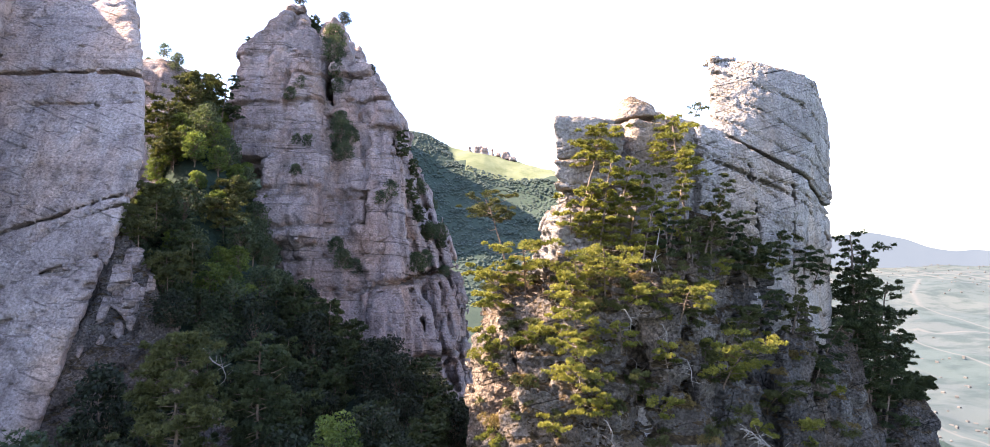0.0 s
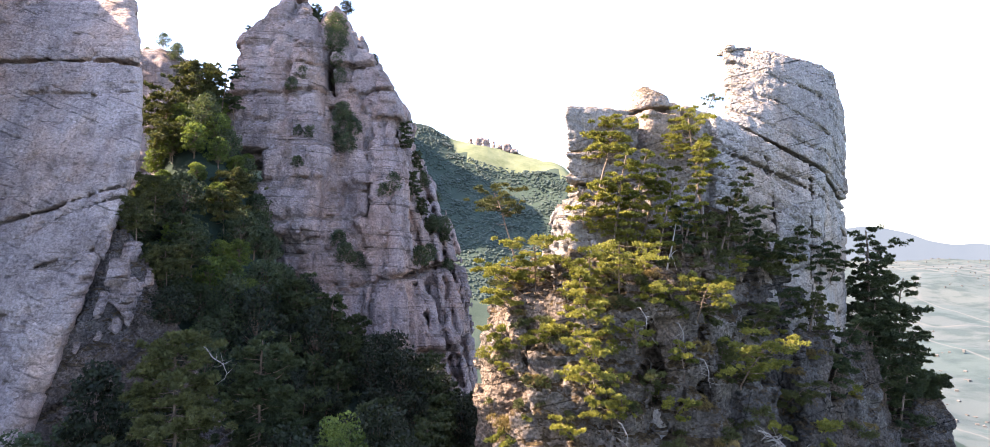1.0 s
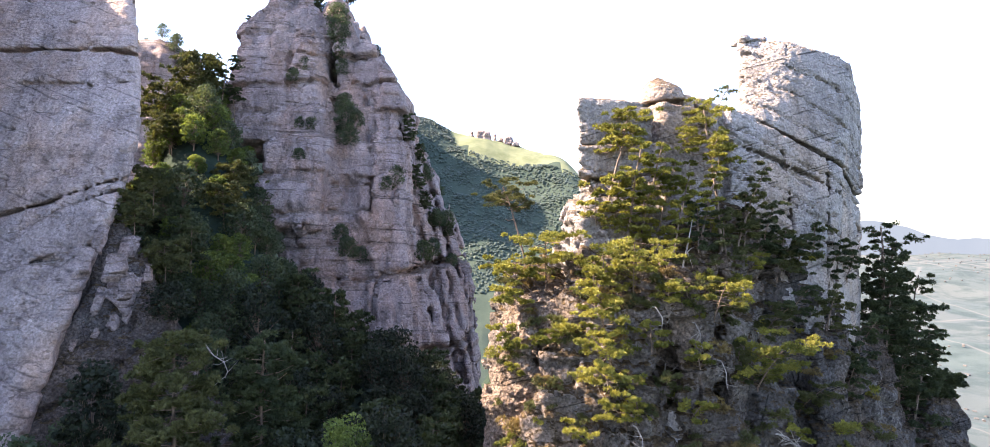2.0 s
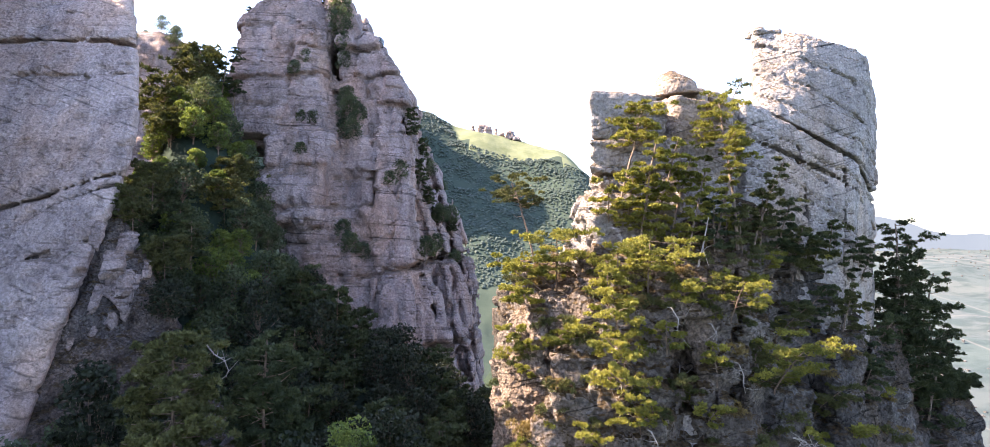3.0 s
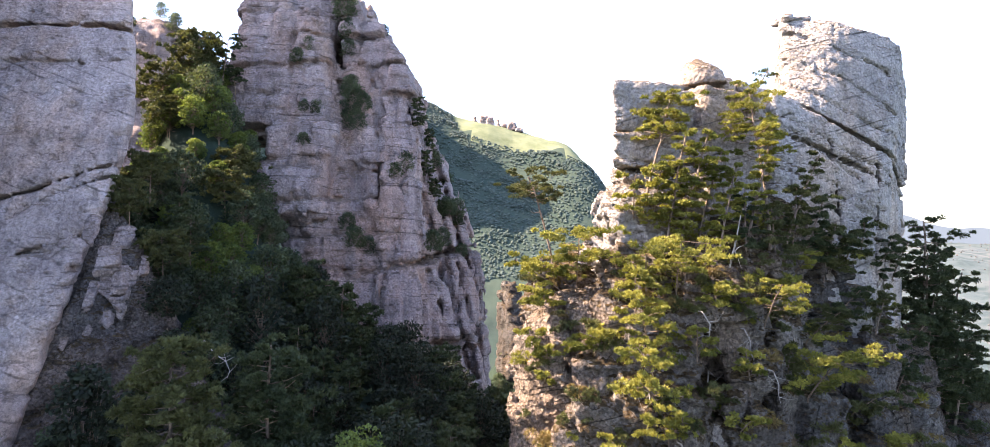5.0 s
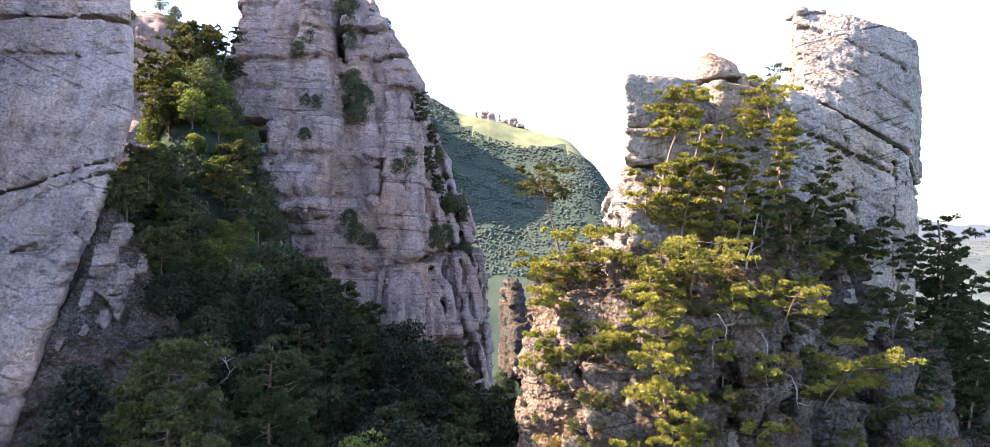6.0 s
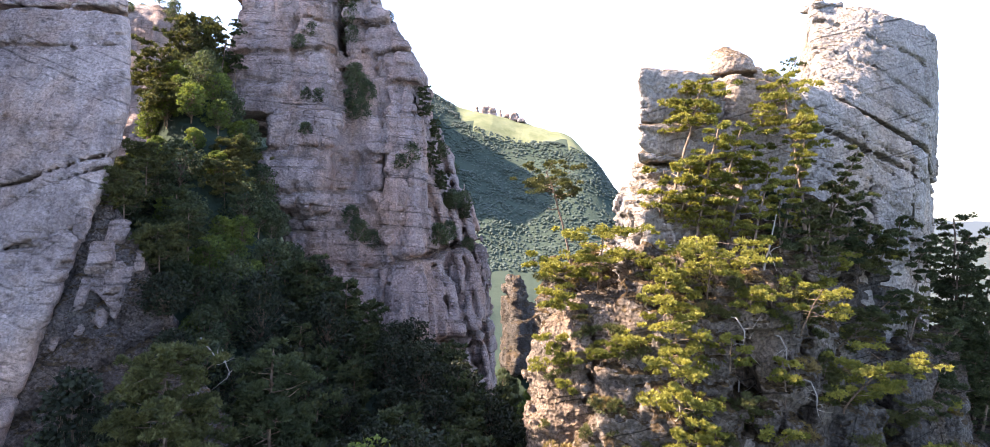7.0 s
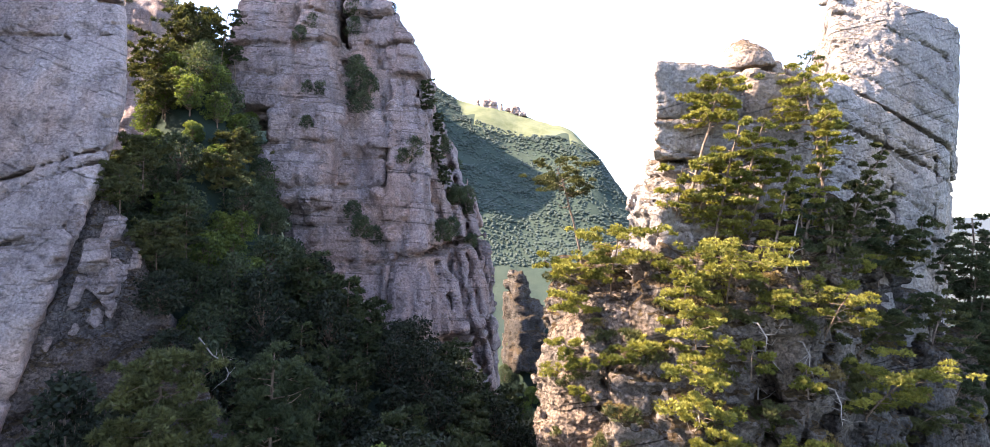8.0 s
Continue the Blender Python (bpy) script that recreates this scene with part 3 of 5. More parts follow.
massif_parts += [
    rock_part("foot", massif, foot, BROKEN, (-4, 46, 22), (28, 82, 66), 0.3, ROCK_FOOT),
    rock_part("apron", massif, apron, BROKEN, (13, 50, 14), (48, 86, 62), 0.33, ROCK_APRON, "shaded broken rock below the tower"),
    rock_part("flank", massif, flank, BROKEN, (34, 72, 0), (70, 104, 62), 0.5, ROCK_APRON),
    rock_part("nose", massif, nose, pebbly(rock_detail(3.5, 4.5, (-0.1, 0.05), 0.18, 0.4, 0.3, 0.32, 0.4, 0.15), 0.62, 0.42), (-6, 51, 30), (10, 70, 59), 0.17, ROCK_NOSE, "sunlit rounded boulder at the massif's foot"),
    rock_part("back_ledge", massif, lambda p: block(p, (3.6, 67.0, 46), (4.6, 4.4, 11.4), 0, (0.0, 0.05), (0.05, 0.05), 1.2), BROKEN, (-4, 60, 34), (12, 76, 62), 0.3, ROCK_FOOT),
    rock_part("slab", massif, lambda p: block(p, (14.4, 57.4, 41.5), (3.0, 3.4, 5.6), 14, (0.02, 0.14), (0.15, 0.1), 0.8), BROKEN, (9, 50, 33), (21, 64, 50), 0.22, ROCK_SUNNY, "pale slab leaning at the massif's foot"),
]


def knob(p):
    d = join(lump(p, (15.5, 67.4, 73.9), (2.65, 2.6, 3.0)), lump(p, (15.0, 67.2, 74.9), (1.7, 2.0, 1.9)), 0.8)
    return np.maximum(d, beyond(p, (0.12, 0, -1), (15.6, 67, 74.3))).astype(np.float32)


capstone = skin("capstone", knob, rock_detail(1.3, 4, (-0.1, 0.05), 0.03, 0.1, 0.12, 0.13, 0.3), (10, 63, 71), (21, 73, 79.5), 0.18, ROCK_SUNNY)
tagged(capstone, "rounded conglomerate boulder balanced on the rock wall", "boulder")

pillar = tagged(new("rock_pillar"), "tall shaded grey-mauve rock pillar split by a vertical cleft", "rock")
COURSED = rock_detail(6.0, 5.6, (0.03, -0.1), 1.05, 1.05, 0.32, 0.26, 0.5, 0.0, 0.9)
COLUMNS = rock_detail(14.0, 3.8, (0.0, 0.0), 0.7, 1.5, 0.5, 0.34, 0.4)
def groove(p, d, n, at, width, depth, wave=1.0):
    """Wears a rounded groove along a plane into the solid d."""
    s = beyond(p, n, at) + wave * lattice_noise(p / 5.0) + 0.4 * wave * lattice_noise(p / 1.7)
    return d + depth * np.exp(-(s / width) ** 2)


def cleft(p, d):
    d = groove(p, d, (1, 0.12, 0.217), (-29.6, 114, 76), 1.3, 2.3, 1.2)
    d = groove(p, d, (1, 0.1, 0.16), (-24.8, 114, 76), 0.6, 1.0, 0.8)
    return groove(p, d, (1, 0.1, 0.02), (-41.5, 120, 86), 0.5, 0.9, 0.8)


def upright_joints(p, d, places, lean, depth=1.2):
    for x, width in places:
        d = slit(p, d, (1, 0.1, lean), (x, 110, 62), width * step01(0.5 + 1.4 * lattice_noise(p / 5.0 + x)), depth, 0.5)
    return d


pillar_parts = [
    rock_part("left_column", pillar, lambda p: cleft(p, join(join(block(p, (-43.4, 129, 90), (10.2, 10, 14.0), 0, (0.04, 0.40), (0.04, 0.05), 2.8), block(p, (-42.0, 132.5, 104), (8.6, 7, 6.0), 0, (0.1, 0.4), (0.22, 0.1), 2.2), 1.5), block(p, (-42.5, 134, 110), (3.6, 5, 3.6), 0, (0, 0.2), (0.2, 0.1), 1.2), 1.5)), COURSED, (-62, 108, 71), (-26, 150, 116), 0.38, ROCK_GREY),
    rock_part("core", pillar, lambda p: np.maximum(block(p, (-31.5, 128.5, 64), (8, 7, 38), 0, (-0.08, 0.40), (0.05, 0), 2.0), beyond(p, (0.6, 0, 1), (-34, 140, 102))), COURSED, (-46, 98, 24), (-16, 160, 108), 0.6, ROCK_GREY),
    rock_part("left_base", pillar, lambda p: join(block(p, (-37.4, 118.4, 70), (6.2, 10, 9.0), 0, (0.0, 0.35), (-0.02, 0.05), 2.2), block(p, (-32.2, 114, 46), (5.2, 11, 20), 0, (-0.14, 0.40), (0.0, 0.1), 2.2), 1.2), COURSED, (-48, 90, 26), (-22, 140, 82), 0.38, ROCK_GREY),
    rock_part("right_column", pillar, lambda p: upright_joints(p, cleft(p, np.maximum(np.maximum(block(p, (-27.0, 124, 70), (8.2, 12, 42), 0, (-0.03, 0.41), (0.03, 0.05), 2.5), beyond(p, (1.5, 0.0, 1), (-27.4, 128, 99.5))), beyond(p, (3.2, -0.5, 1), (-20.6, 124, 89)))), [(-22.3, 0.25)], 0.12), COURSED, (-40, 90, 28), (-12, 158, 114), 0.4, ROCK_GREY),
    rock_part("right_ridge", pillar, lambda p: upright_joints(p, hull(p, [((0.0, -1, 0.40), (-14, 109, 55)), ((0.8, -0.55, 0.42), (-9.5, 122, 54)), ((1, 0.0, 0.42), (-8.2, 124, 58)), ((1, 0.0, 0.08), (-6.4, 124, 45)), ((0.9, 0, 1), (-16.2, 124, 78)), ((-1, 0, 0), (-24, 120, 50)), ((0, 1, 0), (-14, 142, 50)), ((0, 0, -1), (-14, 120, 12))], 2.0), [(-18.4, 0.3), (-15.6, 0.35), (-12.8, 0.3), (-10.6, 0.3), (-8.0, 0.25)], 0.32, 1.4), COLUMNS, (-28, 88, 20), (2, 146, 86), 0.5, ROCK_GREY),
    rock_part("middle_column", pillar, lambda p: block(p, (-19.6, 113.5, 50), (3.6, 10, 29), 0, (-0.07, 0.40), (0.1, 0.1), 2.0), COLUMNS, (-28, 88, 22), (-10, 140, 84), 0.48, ROCK_GREY),
]

cliff = tagged(new("rock_cliff"), "sheer shaded grey cliff with diagonal cracks", "rock")


def cliff_face(p):
    d = hull(p, [((0.05, -1, 0.50), (-55, 66, 54)), ((1, 0.66, 0.03), (-42.7, 75, 72)), ((1, 0.66, -0.40), (-42.4, 75, 72)), ((0.9, 0.1, 1), (-44, 75, 90.5)), ((0, 0, 1), (-70, 80, 108)), ((0, 1, 0), (-60, 94, 60)), ((-1, 0, 0), (-84, 90, 60)), ((0, 0, -1), (-60, 90, 24))], 2.5)
    d = join(d, block(p, (-47.2, 68.4, 34), (5.7, 7.2, 11.5), 0, (0, 0.4), (0.1, 0.1), 2.0), 2.0)
    for slope, z, width, depth in [(-0.42, 64.6, 0.16, 1.6), (-0.42, 62.9, 0.11, 1.0), (-0.40, 57.2, 0.10, 0.9), (-0.44, 53.0, 0.10, 0.9), (-0.45, 68.6, 0.07, 0.5), (-0.02, 84.2, 0.3, 1.4), (-0.06, 79.6, 0.08, 0.5)]:
        d = slit(p, d, (slope, 0.05, 1), (-50, 74, z), width * (0.35 + 1.3 * step01(0.5 + lattice_noise(p / 5.0 + z))), depth, 0.25)
    return slit(p, d, (1, 0.2, 0.08), (-66, 78, 80), 0.12, 1.0, 0.6)


cliff_parts = [
    rock_part("face", cliff, cliff_face, rock_detail(5.0, 11.0, (0.42, 0.0), 0.14, 0.22, 0.14, 0.13, 0.5, 0.35), (-86, 44, 22), (-36, 100, 108), 0.3, ROCK_CLIFF),
    # three unseen masses, added to shade the gorge, the cliff and the pillar
    rock_part("unseen_buttress", cliff, lambda p: hull(p, [((1, 0.1, 0.12), (-55, 56, 62)), ((0.2, -1, 0.2), (-64, 34, 60)), ((0, 0, 1), (-66, 56, 98)), ((0, 1, 0), (-70, 65, 60)), ((-1, 0, 0), (-100, 60, 60)), ((0, 0, -1), (-70, 60, 14))], 3.0), rock_detail(7.0, 9.0, (0.1, 0.0), 0.3, 0.5, 0.4, 0.5), (-104, 26, 14), (-44, 70, 102), 0.8, ROCK_CLIFF),
    rock_part("unseen_wing", cliff, lambda p: hull(p, [((1, 0.1, 0.1), (-68, 80, 90)), ((0, -1, 0.1), (-80, 63, 80)), ((0, 0, 1), (-80, 80, 107)), ((0, 1, 0), (-80, 94, 80)), ((-1, 0, 0), (-110, 80, 80)), ((0, 0, -1), (-80, 80, 14))], 3.0), rock_detail(7.0, 9.0, (0.1, 0.0), 0.3, 0.5, 0.4, 0.5), (-114, 56, 14), (-60, 104, 124), 1.0, ROCK_CLIFF),
    rock_part("unseen_upper_face", cliff, lambda p: hull(p, [((1, 0.75, 0.2), (-86, 122, 100)), ((0, -1, 0.1), (-100, 109.5, 90)), ((0, 0, 1), (-100, 140, 172)), ((0, 1, 0), (-100, 190, 90)), ((-1, 0, 0), (-150, 140, 90)), ((0, 0, -1), (-100, 140, 30))], 4.0), rock_detail(8.0, 10.0, (0.1, 0.0), 0.4, 0.6, 0.5, 0.6), (-154, 96, 30), (-62, 194, 178), 1.4, ROCK_CLIFF),
    rock_part("rib", cliff, lambda p: hull(p, [((0.35, -1, 0.5), (-39, 70.0, 52)), ((1, 0.62, 0.5), (-38.0, 68, 57)), ((-1, 0, 0), (-52, 74, 50)), ((0, 1, 0), (-40, 86, 50)), ((0.6, -0.3, 1), (-44, 74, 63)), ((0, 0, -1), (-40, 70, 16))], 1.4), rock_detail(4.4, 3.4, (0.6, 0.1), 0.25, 0.5, 0.25, 0.42, 0.45), (-54, 48, 26), (-24, 88, 70), 0.36, ROCK_RIB, "shaded broken rock rib below the cliff"),
]
rocks = massif_parts + pillar_parts + cliff_parts + [capstone]

def back_knob(p):
    d = block(p, (-128, 232, 90), (17, 16, 42), 0, (0, 0), (0.35, 0.3), 8)
    return join(d, block(p, (-116, 236, 80), (12, 14, 38), 0, (0, 0), (0.3, 0.3), 7), 5).astype(np.float32)


knoll = tagged(skin("rock_knoll", back_knob, rock_detail(5, 8, (0, 0), 0.5, 0.6, 0.6, 0.8), (-150, 208, 40), (-94, 258, 136), 1.0, ROCK_GREY), "hazy wooded rock knoll behind the cliff", "rock")


crag = tagged(new("rock_crag"), "small grey crag on a wooded spur of the gorge", "rock")
rock_part("pinnacle", crag, lambda p: np.maximum(block(p, (2.0, 190, 30), (4.2, 6, 13), 20, (-0.14, 0.2), (0.45, 0.4), 1.0), beyond(p, (1, -0.3, 0.5), (5.6, 188, 42))), rock_detail(4, 3, (0, 0), 0.6, 1.0, 0.4, 0.7), (-8, 178, 12), (16, 204, 56), 0.6, ROCK_APRON)
rock_part("shoulder", crag, lambda p: block(p, (7.0, 191, 24), (3.4, 6, 11), -15, (-0.16, 0.2), (0.5, 0.3), 0.8), rock_detail(4, 3, (0, 0), 0.6, 1.0, 0.4, 0.7), (0, 178, 8), (20, 204, 46), 0.6, ROCK_APRON)


# ---- trees ----
def tube(points, radii, sides=6):
    """A tapering tube along points: vertices and quads."""
    pts = [Vector(q) for q in points]
    verts, faces = [], []
    for k, q in enumerate(pts):
        way = (pts[min(k + 1, len(pts) - 1)] - pts[max(k - 1, 0)]).normalized()
        side = way.cross(Vector((0.31, 0.9, 0.2))).normalized()
        other = way.cross(side)
        for s in range(sides):
            a = 2 * math.pi * s / sides
            verts.append(q + (side * math.cos(a) + other * math.sin(a)) * radii[k])
    for k in range(len(pts) - 1):
        for s in range(sides):
            a, b = k * sides + s, k * sides + (s + 1) % sides
            faces.append((a, b, b + sides, a + sides))
    return verts, faces


def joined(tubes):
    verts, faces = [], []
    for v, f in tubes:
        o = len(verts)
        verts += [tuple(q) for q in v]
        faces += [tuple(i + o for i in q) for q in f]
    return verts, faces


def tufts(centres, out, size, r, blades=5, width=0.34):
    """Needle tufts: blades that spread from each centre, mostly the way that out points."""
    n = len(centres)
    way = out[:, None, :] + r.normal(size=(n, blades, 3)) * 0.75
    way /= np.linalg.norm(way, axis=-1, keepdims=True)
    side = np.cross(way, r.normal(size=(n, blades, 3)))
    side /= np.linalg.norm(side, axis=-1, keepdims=True)
    long = size * r.uniform(0.6, 1.25, (n, blades, 1))
    c = centres[:, None, :]
    tri = np.stack([c + side * long * width * 0.5, c - side * long * width * 0.5, c + way * long + side * 0.02], 2)
    verts = tri.reshape(-1, 3)
    return verts, np.arange(len(verts)).reshape(-1, 3)


def leaves(centres, size, r):
    """Flat four-sided leaves sprays, turned at random."""
    n = len(centres)
    a = r.normal(size=(n, 3))
    a /= np.linalg.norm(a, axis=1, keepdims=True)
    b = np.cross(a, r.normal(size=(n, 3)))
    b /= np.linalg.norm(b, axis=1, keepdims=True)
    s = size * r.uniform(0.6, 1.3, (n, 1))
    q = np.stack([centres - a * s, centres - b * s * 0.55, centres + a * s, centres + b * s * 0.55], 1)
    return q.reshape(-1, 3), np.arange(4 * n).reshape(-1, 4)


def pine(seed, height, start=0.35, spread=2.6, lean=(0.0, 0.0), pads=30, flat=0.55, needles=None, dead=4, top=1.0, density=44, tuft=0.22, blades=4):
    """A pine: a bent trunk with limbs that carry flat pads of needles. start: where the crown begins; top: how wide its top is."""
    r = np.random.default_rng(seed)
    tree = new("pine_tree")
    pts, rad = [], []
    bend = r.normal(size=(9, 2)) * 0.018 * height
    for k in range(9):
        f = k / 8
        off = bend[k] * f * (0.4 if k < 8 else 0.3)
        pts.append(Vector((lean[0] * f ** 1.3 * height + off[0], lean[1] * f ** 1.3 * height + off[1], f * height * 0.97 - (0.8 if k == 0 else 0))))
        rad.append(height * (0.007 * (1 - f) + 0.0025) + 0.03)

    def at(f):
        g = min(max(f, 0), 0.999) * 8
        k = int(g)
        return pts[k].lerp(pts[k + 1], g - k)

    tubes, centres, ways = [tube(pts, rad, 7)], [], []
    for k in range(pads + dead):
        bare = k >= pads
        f = start + (1 - start) * (k + 0.5) / pads if not bare else r.uniform(0.15, start + 0.15)
        base = at(f)
        g = (f - start) / (1 - start)
        wide = spread * ((1 - g) ** 0.7 * (0.55 + 0.6 * r.random()) + top * 0.38 * g * (0.5 + r.random())) if not bare else spread * 0.5
        a = k * 2.4 + r.uniform(-0.6, 0.6)
        rise = r.uniform(-0.3, 0.45) * wide
        tip = base + Vector((math.cos(a) * wide, math.sin(a) * wide, rise))
        half = base.lerp(tip, 0.5) + Vector((r.normal() * 0.1, r.normal() * 0.1, -0.08 * wide + r.normal() * 0.08))
        w = min(0.055, max(0.022, height * 0.0042 * (1 - 0.5 * g)))
        tubes.append(tube([base, half, tip], [w, w * 0.7, w * 0.3], 4))
        if bare:
            continue
        size = (0.34 + 0.30 * r.random()) * max(wide, 0.42 * spread)
        for s in range(int(3 + 2.6 * size)):
            along = r.uniform(0.45, 1.1)
            puff = base.lerp(tip, along) + Vector((r.normal() * 0.36 * size, r.normal() * 0.36 * size, 0.08 + r.normal() * 0.13 * size))
            m = density // 2
            d = r.normal(size=(m, 3))
            d[:, 2] = np.abs(d[:, 2]) - 0.25
            d /= np.linalg.norm(d, axis=1, keepdims=True)
            rad3 = (0.17 + 0.26 * r.random()) * (0.6 + 0.45 * size)
            centres.append(np.array(puff) + d * np.array([rad3, rad3, rad3 * flat * 1.5]) * r.uniform(0.5, 1.0, (m, 1)))
            ways.append(d)
    v, f = joined(tubes)
    mesh_of("trunk", v, f, BARK, tree, True)
    c = np.concatenate(centres)
    v, f = tufts(c, np.concatenate(ways) + np.array([0, 0, 0.35]), tuft, r, blades, 2.1 / blades)
    mesh_of("crown", v, f, needles or NEEDLE, tree)
    return tree


def broadleaf(seed, height, spread, material, clumps=32, leaf=0.26, each=66):
    """A leafy tree: a forked trunk under a crown of many leaf clumps."""
    r = np.random.default_rng(seed)
    tree = new("leafy_tree")
    tubes, centres = [], []
    top = Vector((r.normal() * 0.3, r.normal() * 0.3, height * 0.6))
    tubes.append(tube([(0, 0, -0.8), (r.normal() * 0.15, r.normal() * 0.15, height * 0.3), top], [height * 0.022, height * 0.017, height * 0.01], 6))
    for k in range(clumps):
        g = (k + 0.5) / clumps
        a = k * 2.4 + r.uniform(-0.5, 0.5)
        wide = spread * math.sqrt(max(0.05, 1 - (1.75 * g - 0.6) ** 2 / 1.4)) * r.uniform(0.45, 1.0)
        c = Vector((math.cos(a) * wide, math.sin(a) * wide, height * (0.25 + 0.72 * g)))
        tubes.append(tube([(0, 0, height * (0.15 + 0.4 * g)), c * 0.6 + Vector((0, 0, height * 0.12)), c], [0.05, 0.03, 0.01], 4))
        size = spread * r.uniform(0.26, 0.45) * (32 / clumps) ** 0.4
        d = r.normal(size=(each, 3))
        d /= np.linalg.norm(d, axis=1, keepdims=True)
        d *= r.uniform(0.55, 1.0, (each, 1)) ** 0.5
        centres.append(np.array(c) + d * size * np.array([1.15, 1.15, 0.7]))
    v, f = joined(tubes)
    mesh_of("trunk", v, f, BARK, tree, True)
    v, f = leaves(np.concatenate(centres), leaf, r)
    mesh_of("crown", v, f, material, tree)
    return tree


bpy.context.view_layer.update()


def surface_z(x, y, top=200.0):
    """The height of the highest rock or ground under a place."""
    best = None
    for ob in rocks + [ground]:
        hit, place, _, _ = ob.ray_cast((x, y, top), (0, 0, -1))
        if hit and (best is None or place.z > best):
            best = place.z
    return best


def face_y(x, z, some, start=20.0):
    """How far ahead the nearest face of some rocks lies at a place across and a height."""
    best = None
    for ob in some:
        hit, place, _, _ = ob.ray_cast((x, start, z), (0, 1, 0))
        if hit and (best is None or place.y < best):
            best = place.y
    return best


# slabs that lean at the cliff's foot: x, height, half width, half height, lean
SLABS = [(-42.9, 58.7, 0.85, 1.6, 6), (-41.4, 59.8, 0.5, 1.6, 4), (-39.7, 57.1, 0.95, 1.4, -6), (-42.1, 54.0, 1.35, 2.3, -4), (-43.9, 53.1, 0.5, 1.8, 3), (-42.2, 51.1, 0.62, 0.9, 8), (-40.5, 55.9, 0.5, 1.3, -12), (-41.1, 51.7, 0.42, 1.0, 6), (-43.7, 50.1, 0.5, 1.0, 2), (-45.2, 49.0, 0.42, 0.75, 6), (-38.6, 55.0, 0.6, 1.2, -10)]
for k, (x, z, wide, high, lean) in enumerate(SLABS):
    y = (face_y(x, z, cliff_parts) or 65.0) + 0.05 * wide
    turn = 9 * ((k * 7) % 5 - 2)

    def slab_shape(p, q=(x, y, z), w=wide, v=high, e=lean, a=turn, k=k):
        d = block(p, q, (w, w * 0.85, v), a, (0.02 * e, 0.38), (0.12 * (k % 3 - 1), 0.1), 0.16)
        d = np.maximum(d, beyond(p, (0.7, -0.5, 0.6), (q[0] + 0.55 * w, q[1] - 0.3, q[2] + 0.55 * v)))
        return np.maximum(d, beyond(p, (-0.6 if k % 2 else 0.6, -0.5, -0.7), (q[0] - (0.5 if k % 2 else -0.5) * w, q[1] - 0.3, q[2] - 0.6 * v))).astype(np.float32)

    ob = skin("leaning_slab", slab_shape, rock_detail(1.3, 1.7, (0.3, 0), 0.05, 0.12, 0.1, 0.09, 0.4), (x - 2.6, y - 2.6, z - 3.6), (x + 2.6, y + 2.6, z + 3.6), 0.16, ROCK_GREY)
    tagged(ob, "pale grey rock slab leaning at the cliff's foot", "rock slab", "slabs at the cliff's foot")
bpy.context.view_layer.update()


def dead_tree(seed, points, thick, twigs):
    """A bare pale trunk along points with a few crooked twigs."""
    r = np.random.default_rng(seed)
    tree = new("dead_tree")
    pts = [Vector(q) for q in points]
    tubes = [tube(pts, [thick * (1 - 0.75 * k / (len(pts) - 1)) for k in range(len(pts))], 6)]
    for k in range(twigs):
        g = r.uniform(0.35, 0.98) * (len(pts) - 1)
        base = pts[int(g)].lerp(pts[int(g) + 1], g % 1)
        way = Vector(r.normal(size=3) * (1, 0.7, 0.6))
        way = way.normalized() * r.uniform(0.6, 1.8)
        tubes.append(tube([base, base + way * 0.5 + Vector((0, 0, r.normal() * 0.15)), base + way + Vector((0, 0, r.normal() * 0.25))], [thick * 0.4, thick * 0.28, thick * 0.1], 4))
    v, f = joined(tubes)
    mesh_of("trunk", v, f, BARK_PALE, tree, True)
    return tree


